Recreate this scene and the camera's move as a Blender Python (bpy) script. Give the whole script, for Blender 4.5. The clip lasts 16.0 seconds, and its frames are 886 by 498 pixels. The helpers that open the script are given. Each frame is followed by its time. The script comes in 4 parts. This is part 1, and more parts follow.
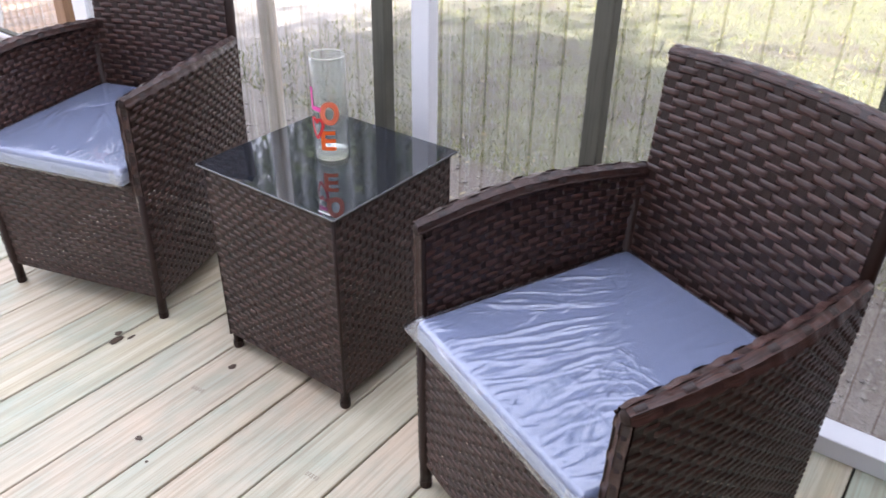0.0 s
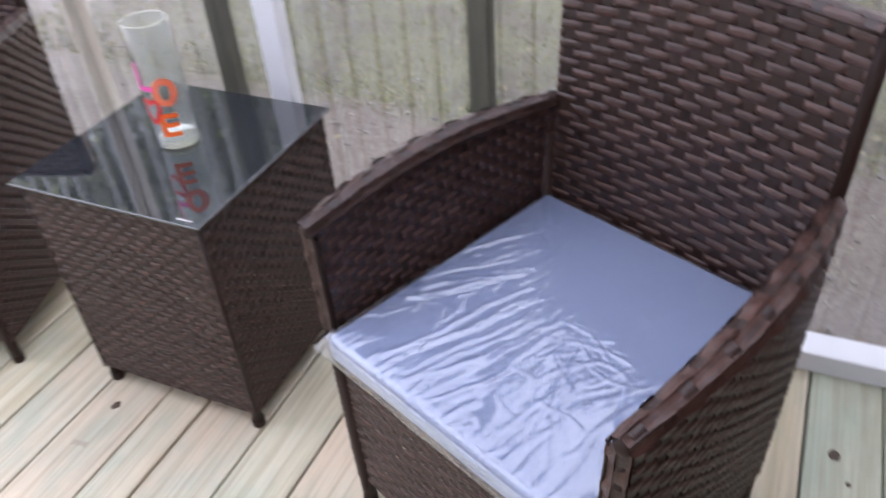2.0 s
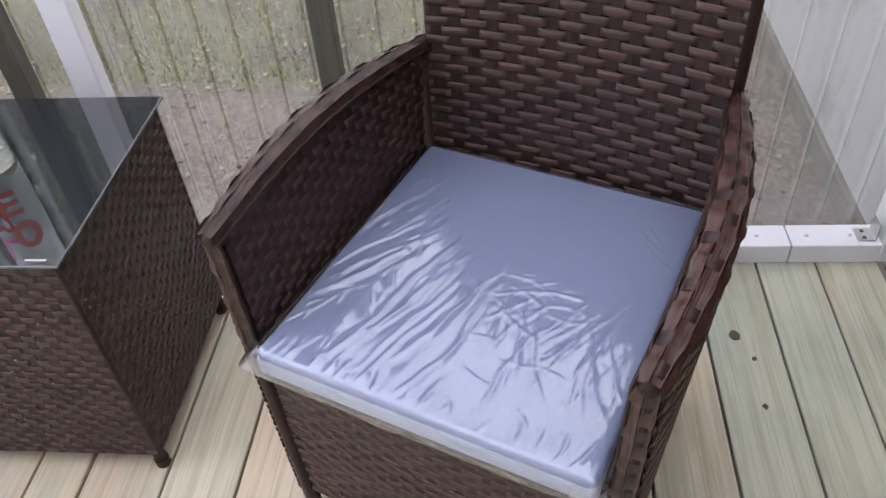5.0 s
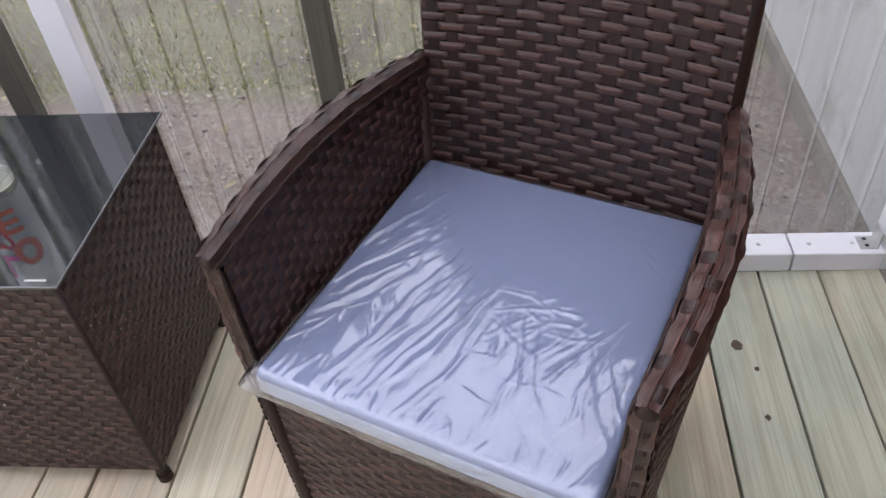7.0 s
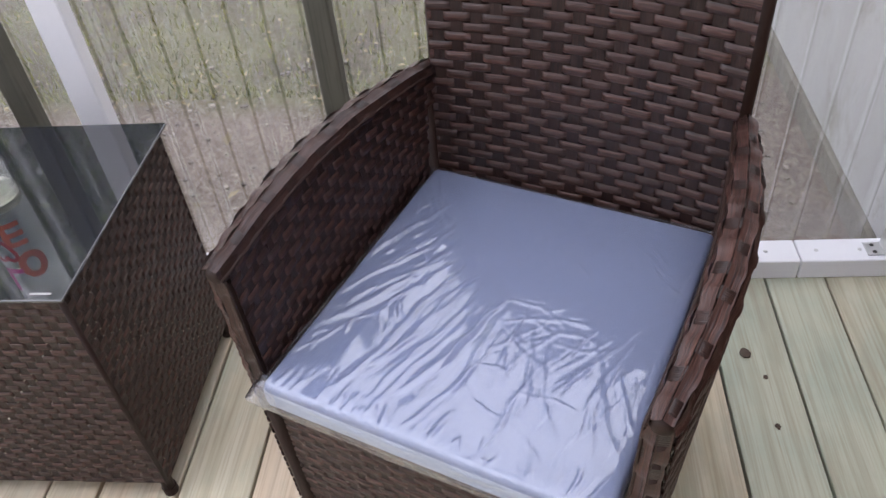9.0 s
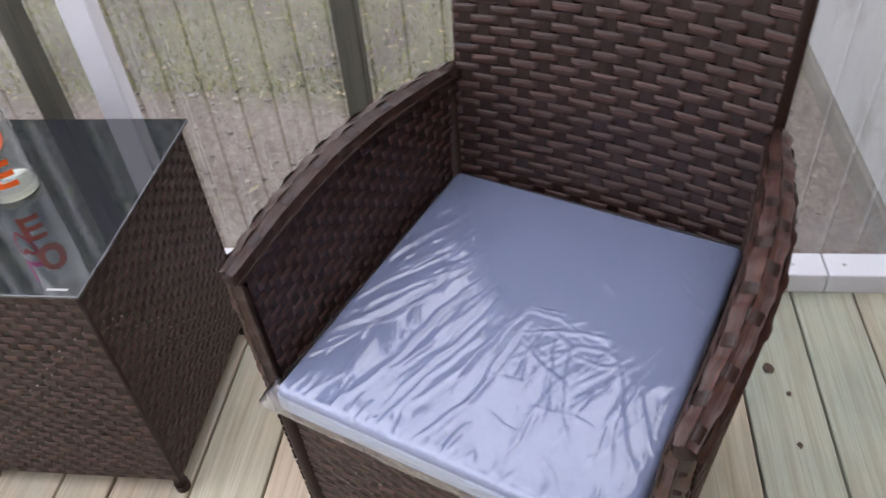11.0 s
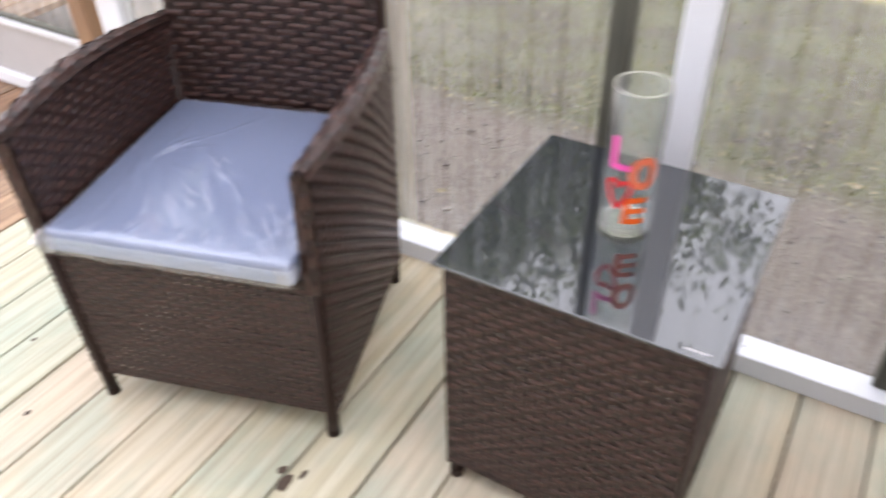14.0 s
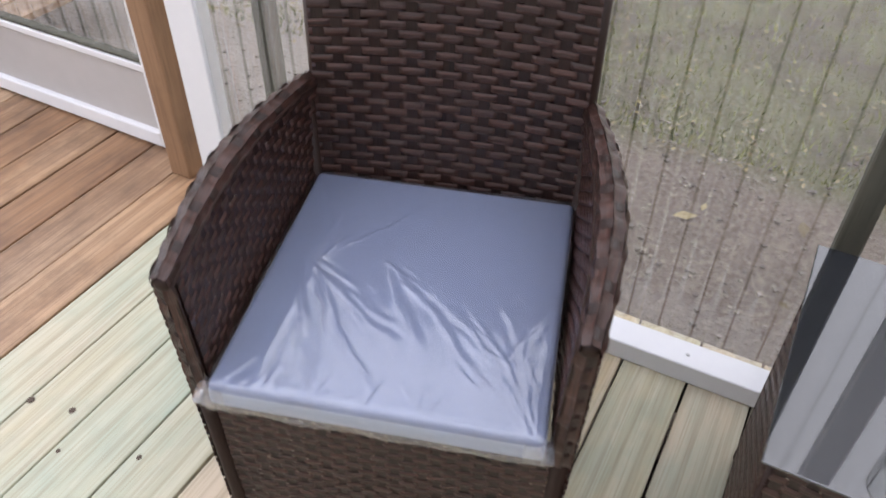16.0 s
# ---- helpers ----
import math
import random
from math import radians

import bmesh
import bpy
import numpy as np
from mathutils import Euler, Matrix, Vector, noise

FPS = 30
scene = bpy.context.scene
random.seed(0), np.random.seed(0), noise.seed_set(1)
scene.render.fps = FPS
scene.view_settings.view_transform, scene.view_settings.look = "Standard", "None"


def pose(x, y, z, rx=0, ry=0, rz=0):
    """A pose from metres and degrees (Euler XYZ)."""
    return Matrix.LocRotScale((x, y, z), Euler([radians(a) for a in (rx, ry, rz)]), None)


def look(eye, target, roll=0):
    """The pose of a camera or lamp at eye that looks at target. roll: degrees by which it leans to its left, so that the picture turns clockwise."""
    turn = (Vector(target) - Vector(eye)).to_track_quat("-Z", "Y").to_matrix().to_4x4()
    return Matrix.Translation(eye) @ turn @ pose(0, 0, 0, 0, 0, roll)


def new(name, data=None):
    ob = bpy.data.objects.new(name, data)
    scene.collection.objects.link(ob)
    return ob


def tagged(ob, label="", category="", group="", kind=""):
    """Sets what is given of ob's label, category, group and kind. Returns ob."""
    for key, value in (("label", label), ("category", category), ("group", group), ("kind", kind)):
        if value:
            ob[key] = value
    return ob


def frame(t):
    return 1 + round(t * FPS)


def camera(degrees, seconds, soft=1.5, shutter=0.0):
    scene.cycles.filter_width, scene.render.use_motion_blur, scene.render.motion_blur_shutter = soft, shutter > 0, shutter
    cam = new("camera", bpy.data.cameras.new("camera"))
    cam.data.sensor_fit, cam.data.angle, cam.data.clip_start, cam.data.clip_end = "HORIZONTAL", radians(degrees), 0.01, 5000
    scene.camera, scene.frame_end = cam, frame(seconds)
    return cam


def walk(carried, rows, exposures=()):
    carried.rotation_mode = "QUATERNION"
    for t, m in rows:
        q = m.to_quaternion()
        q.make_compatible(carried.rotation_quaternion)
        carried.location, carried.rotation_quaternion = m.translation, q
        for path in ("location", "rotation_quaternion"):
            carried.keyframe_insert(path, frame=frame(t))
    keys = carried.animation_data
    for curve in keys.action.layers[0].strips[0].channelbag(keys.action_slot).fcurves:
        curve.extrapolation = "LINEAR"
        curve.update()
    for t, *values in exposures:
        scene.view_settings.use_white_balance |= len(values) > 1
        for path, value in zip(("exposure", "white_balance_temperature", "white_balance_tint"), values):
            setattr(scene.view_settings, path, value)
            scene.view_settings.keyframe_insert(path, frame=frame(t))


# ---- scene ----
cam = camera(59.0, 16.0, 1.5, 0.7)
SKY, VASE_TURN = 0.065, 0.85
PATH = [
    (0, (1.576, -0.446, 1.239), (0.564, 0.927, 0.193), 0.9),
    (0.5, (1.581, -0.438, 1.236), (0.617, 0.956, 0.174), 0.7),
    (1, (1.509, -0.371, 1.224), (0.574, 1.006, 0.115), -2.3),
    (1.5, (1.448, -0.302, 1.222), (0.581, 1.09, 0.078), -3.9),
    (2, (1.414, -0.242, 1.199), (0.71, 1.166, -0.034), -4.5),
    (2.5, (1.326, -0.236, 1.179), (0.906, 1.223, -0.124), -5.2),
    (3, (1.239, -0.248, 1.163), (0.963, 1.211, -0.177), -5.9),
    (3.5, (1.22, -0.244, 1.161), (1.026, 1.204, -0.204), -5.2),
    (4, (1.231, -0.217, 1.159), (1.031, 1.211, -0.227), -5.9),
    (4.5, (1.234, -0.208, 1.164), (1.031, 1.247, -0.193), -5.1),
    (7, (1.242, -0.188, 1.186), (1.026, 1.265, -0.171), -5.9),
    (7.5, (1.24, -0.183, 1.187), (1.028, 1.277, -0.164), -6.0),
    (8, (1.238, -0.181, 1.186), (1.024, 1.285, -0.157), -6.1),
    (10.5, (1.227, -0.169, 1.185), (1.0, 1.289, -0.165), -6.6),
    (11, (1.229, -0.156, 1.185), (0.962, 1.295, -0.165), -5.9),
    (11.5, (1.223, -0.12, 1.181), (0.837, 1.321, -0.152), -4.2),
    (12, (1.191, -0.087, 1.177), (0.684, 1.321, -0.15), -2.9),
    (12.5, (1.11, -0.098, 1.196), (0.652, 1.346, -0.109), -1.0),
    (13, (0.975, -0.153, 1.225), (0.474, 1.324, -0.027), -2.4),
    (13.5, (0.836, -0.233, 1.236), (0.188, 1.215, 0.018), -2.3),
    (14, (0.688, -0.247, 1.207), (-0.129, 1.086, -0.04), -1.3),
    (14.5, (0.494, -0.194, 1.2), (-0.391, 1.046, -0.096), -2.9),
    (15, (0.335, -0.151, 1.231), (-0.539, 1.066, -0.093), -2.6),
    (15.5, (0.263, -0.133, 1.226), (-0.555, 1.124, -0.097), -1.6),
    (16, (0.141, -0.124, 1.249), (-0.55, 1.19, -0.091), 0.8),
]
EXPOSURES = [(0.0, 2.85, 5950, 18), (1.5, 2.9, 5980, 18), (2.3, 2.95, 6050, 18), (3.0, 2.92, 6150, 18), (3.7, 2.8, 6300, 17), (10.5, 2.74, 6350, 17), (12.0, 2.72, 6350, 17), (12.8, 2.95, 6400, 16), (13.2, 3.07, 6450, 15), (14.1, 3.0, 6500, 15), (14.8, 2.64, 6500, 15), (16.0, 2.52, 6450, 15)]
walk(cam, [(t, look(eye, target, roll)) for t, eye, target, roll in PATH], EXPOSURES)


# ---- world and light ----
world = bpy.data.worlds.new("sky")
scene.world = world
world.use_nodes = True
wn = world.node_tree
SUN_EL, SUN_AZ = radians(40), radians(205)
sky = wn.nodes.new("ShaderNodeTexSky")
sky.sky_type = "NISHITA"
sky.sun_disc = False
sky.sun_elevation = SUN_EL
sky.sun_rotation = SUN_AZ
sky.dust_density = 1.5
wn.nodes["Background"].inputs[1].default_value = SKY
haze = wn.nodes.new("ShaderNodeMix")
haze.data_type = "RGBA"
haze.inputs[0].default_value = 0.6
haze.inputs[7].default_value = (11.0, 11.0, 11.3, 1)
wn.links.new(sky.outputs[0], haze.inputs[6])
wn.links.new(haze.outputs[2], wn.nodes["Background"].inputs[0])
sun_data = bpy.data.lights.new("sun", "SUN")
sun_data.energy, sun_data.angle, sun_data.color = 4.6, radians(0.6), (1.0, 0.93, 0.82)
sun = new("sun", sun_data)
sun_dir = Vector((math.sin(SUN_AZ) * math.cos(SUN_EL), math.cos(SUN_AZ) * math.cos(SUN_EL), math.sin(SUN_EL)))
sun.matrix_world = look(sun_dir * 30, (0, 0, 0))


# ---- materials ----
def mat(name):
    m = bpy.data.materials.new(name)
    m.use_nodes = True
    t = m.node_tree
    return m, t, t.nodes["Principled BSDF"]


def node(t, kind, **kw):
    n = t.nodes.new(kind)
    for k, v in kw.items():
        n.inputs[k.replace("_", " ")].default_value = v
    return n


def coords(t, scale=(1, 1, 1), kind="Object"):
    c, m = t.nodes.new("ShaderNodeTexCoord"), t.nodes.new("ShaderNodeMapping")
    m.inputs["Scale"].default_value = scale
    t.links.new(c.outputs[kind], m.inputs["Vector"])
    return m.outputs["Vector"]


def noise_tex(t, vec, scale, detail=4.0, rough=0.55):
    n = node(t, "ShaderNodeTexNoise", Scale=scale, Detail=detail, Roughness=rough)
    t.links.new(vec, n.inputs["Vector"])
    return n.outputs["Fac"]


def ramp(t, fac, stops):
    r = t.nodes.new("ShaderNodeValToRGB")
    e = r.color_ramp.elements
    while len(e) < len(stops):
        e.new(0.5)
    for el, (p, c) in zip(e, stops):
        el.position, el.color = p, (*c, 1)
    t.links.new(fac, r.inputs["Fac"])
    return r.outputs["Color"]


def mix(t, fac, a, b, how="MIX"):
    m = t.nodes.new("ShaderNodeMix")
    m.data_type, m.blend_type = "RGBA", how
    for s, v in ((0, fac), (6, a), (7, b)):
        if isinstance(v, (int, float)):
            m.inputs[s].default_value = v
        elif isinstance(v, tuple):
            m.inputs[s].default_value = (*v, 1)
        else:
            t.links.new(v, m.inputs[s])
    return m.outputs[2]


def maths(t, how, a, b=0.0):
    m = t.nodes.new("ShaderNodeMath")
    m.operation = how
    for s, v in ((0, a), (1, b)):
        if isinstance(v, (int, float)):
            m.inputs[s].default_value = v
        else:
            t.links.new(v, m.inputs[s])
    return m.outputs[0]


def bump(t, p, height, strength=0.3, distance=0.002):
    b = node(t, "ShaderNodeBump", Strength=strength, Distance=distance)
    t.links.new(height, b.inputs["Height"])
    t.links.new(b.outputs["Normal"], p.inputs["Normal"])


def simple(name, a, b, rough, scale=20.0, bumps=0.2, metal=0.0, distance=0.001):
    m, t, p = mat(name)
    v = coords(t)
    n1, n2 = noise_tex(t, v, scale), noise_tex(t, v, scale * 7)
    t.links.new(mix(t, maths(t, "ADD", maths(t, "MULTIPLY", n1, 0.7), maths(t, "MULTIPLY", n2, 0.3)), a, b), p.inputs["Base Color"])
    p.inputs["Roughness"].default_value, p.inputs["Metallic"].default_value = rough, metal
    bump(t, p, n2, bumps, distance)
    return m


def board_wood(name, pale, mid, dark, tint, rough, blush, stain, amount):
    """Planks that run along y: grain, a green or grey cast board by board, small knots."""
    m, t, p = mat(name)
    info = t.nodes.new("ShaderNodeObjectInfo")
    shift = t.nodes.new("ShaderNodeVectorMath")
    shift.operation = "ADD"
    c = t.nodes.new("ShaderNodeTexCoord")
    comb = t.nodes.new("ShaderNodeCombineXYZ")
    t.links.new(maths(t, "MULTIPLY", info.outputs["Random"], 37.0), comb.inputs[0])
    t.links.new(maths(t, "MULTIPLY", info.outputs["Random"], 91.0), comb.inputs[1])
    t.links.new(c.outputs["Object"], shift.inputs[0])
    t.links.new(comb.outputs[0], shift.inputs[1])

    def stretched(sx, sy):
        mp = t.nodes.new("ShaderNodeMapping")
        mp.inputs["Scale"].default_value = (sx, sy, sx)
        t.links.new(shift.outputs[0], mp.inputs["Vector"])
        return mp.outputs[0]
    warp = noise_tex(t, stretched(6, 1.4), 1.0, 3)
    wave = node(t, "ShaderNodeTexWave", Scale=1.0, Distortion=9.0, Detail=3.0, Detail_Scale=0.8)
    t.links.new(stretched(6, 0.35), wave.inputs["Vector"])
    fine = noise_tex(t, stretched(230, 5), 1.0, 5)
    blot = noise_tex(t, stretched(9, 3), 1.0, 4)
    col = mix(t, ramp(t, wave.outputs["Fac"], [(0.1, (0, 0, 0)), (0.9, (1, 1, 1))]), mid, pale)
    col = mix(t, ramp(t, warp, [(0.3, (0, 0, 0)), (0.75, (0.35, 0.35, 0.35))]), col, tint)
    col = mix(t, ramp(t, info.outputs["Random"], [(0.55, (0, 0, 0)), (0.9, (0.8, 0.8, 0.8))]), col, tint)
    col = mix(t, ramp(t, info.outputs["Random"], [(0.1, (0.75, 0.75, 0.75)), (0.5, (0, 0, 0))]), col, blush)
    wide = noise_tex(t, stretched(2.2, 1.1), 1.0, 3)
    col = mix(t, ramp(t, wide, [(0.46, (0, 0, 0)), (0.72, (0.5, 0.5, 0.5))]), col, tint)
    col = mix(t, ramp(t, wide, [(0.25, (0.5, 0.5, 0.5)), (0.42, (0, 0, 0))]), col, blush)
    spots = noise_tex(t, stretched(5.0, 2.6), 1.0, 6, 0.68)
    col = mix(t, ramp(t, spots, [(0.43, (0, 0, 0)), (0.62, (amount,) * 3)]), col, stain)
    rings = node(t, "ShaderNodeTexWave", Scale=1.0, Distortion=7.0, Detail=3.0, Detail_Scale=1.0)
    t.links.new(stretched(9, 0.28), rings.inputs["Vector"])
    col = mix(t, ramp(t, rings.outputs["Fac"], [(0.0, (0.22, 0.22, 0.22)), (0.3, (0, 0, 0))]), col, dark)
    col = mix(t, ramp(t, fine, [(0.45, (0, 0, 0)), (0.8, (0.55, 0.55, 0.55))]), col, dark)
    col = mix(t, ramp(t, blot, [(0.58, (0, 0, 0)), (0.8, (0.4, 0.4, 0.4))]), col, dark)
    t.links.new(col, p.inputs["Base Color"])
    t.links.new(ramp(t, blot, [(0.2, (rough - 0.1,) * 3), (0.8, (rough + 0.12,) * 3)]), p.inputs["Roughness"])
    bump(t, p, maths(t, "ADD", fine, maths(t, "MULTIPLY", wave.outputs["Fac"], 0.4)), 0.35, 0.0012)
    return m


def post_wood(name, a, b, dark, rough):
    """Upright timber: grain along z, with checks and weathering."""
    m, t, p = mat(name)
    grain, fine, blot = noise_tex(t, coords(t, (38, 38, 1.6)), 1.0, 5), noise_tex(t, coords(t, (160, 160, 6)), 1.0, 4), noise_tex(t, coords(t), 7.0, 4)
    col = mix(t, grain, a, b)
    col = mix(t, ramp(t, fine, [(0.5, (0, 0, 0)), (0.75, (0.6, 0.6, 0.6))]), col, dark)
    col = mix(t, ramp(t, blot, [(0.5, (0, 0, 0)), (0.8, (0.45, 0.45, 0.45))]), col, dark)
    t.links.new(col, p.inputs["Base Color"])
    p.inputs["Roughness"].default_value = rough
    bump(t, p, maths(t, "ADD", grain, fine), 0.5, 0.0015)
    return m


def wicker_mat(name="brown_resin_wicker", shade=1.0):
    """Flat brown resin strand with fine lines along it; shade below 1 darkens the colour."""
    m, t, p = mat(name)
    uv = t.nodes.new("ShaderNodeUVMap")
    mp = t.nodes.new("ShaderNodeMapping")
    mp.inputs["Scale"].default_value = (9, 620, 1)
    t.links.new(uv.outputs[0], mp.inputs["Vector"])
    lines = noise_tex(t, mp.outputs[0], 1.0, 3)
    info = t.nodes.new("ShaderNodeObjectInfo")
    patch = noise_tex(t, coords(t), 14.0, 3)
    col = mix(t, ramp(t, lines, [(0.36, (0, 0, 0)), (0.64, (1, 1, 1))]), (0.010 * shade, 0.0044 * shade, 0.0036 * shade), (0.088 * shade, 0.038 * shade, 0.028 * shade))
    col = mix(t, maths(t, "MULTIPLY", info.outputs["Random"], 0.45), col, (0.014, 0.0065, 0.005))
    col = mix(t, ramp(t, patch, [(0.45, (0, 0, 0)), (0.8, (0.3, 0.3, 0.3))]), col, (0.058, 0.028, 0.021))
    t.links.new(col, p.inputs["Base Color"])
    t.links.new(ramp(t, lines, [(0.2, (0.28,) * 3), (0.8, (0.46,) * 3)]), p.inputs["Roughness"])
    p.inputs["Specular IOR Level"].default_value = 0.46
    bump(t, p, lines, 0.9, 0.0012)
    return m


def see_through(name, tint, gloss_rough, haze, haze_col=(0.8, 0.8, 0.8), ior=1.5, sheen=1.0):
    """Thin clear plastic or glass: straight through, a gloss by Fresnel, a little milky haze."""
    m, t, p = mat(name)
    t.nodes.remove(p)
    out = t.nodes["Material Output"]
    tr = node(t, "ShaderNodeBsdfTransparent")
    tr.inputs["Color"].default_value = (*tint, 1)
    gl = node(t, "ShaderNodeBsdfGlossy", Roughness=gloss_rough)
    fr = node(t, "ShaderNodeLayerWeight", Blend=0.5)
    f0 = ((ior - 1) / (ior + 1)) ** 2
    graze = maths(t, "ADD", maths(t, "MULTIPLY", maths(t, "POWER", fr.outputs["Facing"], 3.0), 1 - f0), f0)
    graze = maths(t, "MULTIPLY", graze, sheen)
    df = node(t, "ShaderNodeBsdfDiffuse")
    df.inputs["Color"].default_value = (*haze_col, 1)
    tl = node(t, "ShaderNodeBsdfTranslucent")
    tl.inputs["Color"].default_value = (*haze_col, 1)
    both = node(t, "ShaderNodeMixShader", Fac=0.5)
    t.links.new(df.outputs[0], both.inputs[1])
    t.links.new(tl.outputs[0], both.inputs[2])
    m1, m2 = node(t, "ShaderNodeMixShader", Fac=haze), node(t, "ShaderNodeMixShader")
    t.links.new(tr.outputs[0], m1.inputs[1])
    t.links.new(both.outputs[0], m1.inputs[2])
    t.links.new(graze, m2.inputs[0])
    t.links.new(m1.outputs[0], m2.inputs[1])
    t.links.new(gl.outputs[0], m2.inputs[2])
    t.links.new(m2.outputs[0], out.inputs[0])
    return m, t, m1, gl


# Stakes: the same resin, with the shadow of the recessed gaps put into its colour.
WICKER, STAKE = wicker_mat(), wicker_mat("gap_shaded_stake", 0.35)
FRAME = simple("brown_painted_steel", (0.016, 0.0078, 0.0056), (0.030, 0.0155, 0.0115), 0.5, 60)
FRAME.node_tree.nodes["Principled BSDF"].inputs["Specular IOR Level"].default_value = 0.25
NEWDECK = board_wood("treated_pine", (0.62, 0.535, 0.385), (0.52, 0.42, 0.265), (0.23, 0.165, 0.10), (0.44, 0.475, 0.365), 0.6, (0.56, 0.45, 0.335), (0.29, 0.37, 0.30), 0.5)
OLDDECK = board_wood("weathered_stained_pine", (0.50, 0.305, 0.165), (0.34, 0.185, 0.088), (0.095, 0.048, 0.026), (0.42, 0.30, 0.20), 0.5, (0.24, 0.125, 0.062), (0.10, 0.055, 0.032), 0.7)
KNOT = simple("dark_knot", (0.022, 0.013, 0.008), (0.10, 0.062, 0.036), 0.6, 120)
WHITE = simple("white_paint", (0.66, 0.67, 0.70), (0.76, 0.765, 0.785), 0.42, 6, 0.15)
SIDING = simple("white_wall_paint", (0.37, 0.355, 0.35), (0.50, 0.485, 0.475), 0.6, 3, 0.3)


def stained_wall():
    m, t, p = mat("stained_white_wall_paint")
    v = coords(t)
    sheet, blot, fine = noise_tex(t, coords(t, (1, 2.0, 0.35)), 3.0, 4), noise_tex(t, v, 5.0, 6, 0.7), noise_tex(t, v, 60.0, 3)
    col = mix(t, sheet, (0.29, 0.295, 0.30), (0.47, 0.47, 0.475))
    col = mix(t, ramp(t, blot, [(0.52, (0, 0, 0)), (0.62, (0.55, 0.55, 0.55))]), col, (0.22, 0.215, 0.18))
    col = mix(t, ramp(t, fine, [(0.6, (0, 0, 0)), (0.75, (0.4, 0.4, 0.4))]), col, (0.25, 0.24, 0.2))
    t.links.new(col, p.inputs["Base Color"])
    p.inputs["Roughness"].default_value = 0.65
    bump(t, p, blot, 0.3, 0.003)
    return m


STAINED = stained_wall()
CONCRETE = simple("mossy_concrete", (0.05, 0.048, 0.034), (0.23, 0.21, 0.18), 0.9, 9, 0.8, 0, 0.01)
POSTWOOD = post_wood("grey_green_timber", (0.055, 0.056, 0.043), (0.105, 0.10, 0.074), (0.030, 0.030, 0.023), 0.75)
PALETIMBER = post_wood("pale_timber", (0.40, 0.35, 0.28), (0.56, 0.50, 0.41), (0.27, 0.23, 0.17), 0.7)
BROWNPOST = post_wood("stained_post", (0.20, 0.105, 0.052), (0.34, 0.205, 0.115), (0.11, 0.055, 0.03), 0.6)
DARKPOST = post_wood("dark_stained_post", (0.075, 0.032, 0.018), (0.14, 0.065, 0.036), (0.03, 0.014, 0.009), 0.6)
SCREW = simple("galvanised_steel", (0.5, 0.5, 0.5), (0.62, 0.62, 0.62), 0.35, 80, 0.1, 0.9)
BLACKMETAL = simple("black_metal", (0.02, 0.02, 0.02), (0.05, 0.045, 0.04), 0.5, 50)
FABRIC = simple("blue_grey_fabric", (0.165, 0.205, 0.325), (0.205, 0.245, 0.37), 0.8, 260, 0.3)
PALEFABRIC = simple("pale_cushion_border", (0.33, 0.39, 0.50), (0.43, 0.49, 0.59), 0.8, 200, 0.2)
PANEL, _, _, _ = see_through("clear_corrugated_plastic", (0.93, 0.93, 0.92), 0.06, 0.17)
# The dark lines that bent light leaves at the creases, put into the tint.
RIB, _, _, _ = see_through("crease_refraction_tint", (0.64, 0.64, 0.61), 0.2, 0.04, (0.4, 0.4, 0.38), 1.5, 0.25)
CLEAR, _, _, _ = see_through("clear_glass", (0.94, 0.955, 0.94), 0.0, 0.045)
BASEGLASS, _, _, _ = see_through("thick_base_glass", (0.92, 0.92, 0.82), 0.02, 0.34, (0.95, 0.93, 0.84))


def film_mat(name, gloss_rough, milky):
    m, t, m1, gl = see_through(name, (0.97, 0.97, 0.98), gloss_rough, milky, (0.75, 0.78, 0.84), 2.1)
    v = coords(t)
    b = node(t, "ShaderNodeBump", Strength=0.06, Distance=0.002)
    t.links.new(noise_tex(t, v, 45.0, 4, 0.6), b.inputs["Height"])
    t.links.new(b.outputs["Normal"], gl.inputs["Normal"])
    return m


FILM, SOFTFILM = film_mat("clear_wrapping_film", 0.045, 0.08), film_mat("cloudy_wrapping_film", 0.11, 0.11)


def black_glass():
    m, t, p = mat("black_tempered_glass")
    p.inputs["Base Color"].default_value = (0.012, 0.014, 0.018, 1)
    p.inputs["IOR"].default_value = 2.1
    n = noise_tex(t, coords(t), 18.0, 3)
    t.links.new(ramp(t, n, [(0.4, (0.03,) * 3), (0.85, (0.07,) * 3)]), p.inputs["Roughness"])
    return m


BLACKGLASS = black_glass()


def plain(name, col, rough=0.4):
    return simple(name, tuple(c * 0.92 for c in col), col, rough, 40, 0.05)


PINK, CORAL, RED, ORANGE = plain("pink_print", (0.85, 0.10, 0.42)), plain("coral_print", (0.85, 0.20, 0.10)), plain("red_print", (0.68, 0.015, 0.02)), plain("orange_print", (0.90, 0.13, 0.01))


# ---- mesh helpers ----
def mesh_object(name, me, material, parent=None, label="", smooth=False):
    if isinstance(material, (list, tuple)):
        for mm in material:
            me.materials.append(mm)
    elif material:
        me.materials.append(material)
    if smooth:
        me.polygons.foreach_set("use_smooth", [True] * len(me.polygons))
    ob = new(name, me)
    if parent:
        ob.parent = parent
    if label:
        ob["label"] = label
    return ob


def part(name, bm, material, parent=None, label="", smooth=False):
    me = bpy.data.meshes.new(name)
    bm.to_mesh(me)
    bm.free()
    return mesh_object(name, me, material, parent, label, smooth)


def thing(name, m, label, category, group="", kind=""):
    ob = new(name)
    ob.empty_display_size = 0.1
    ob.matrix_basis = m
    return tagged(ob, label, category, group, kind)


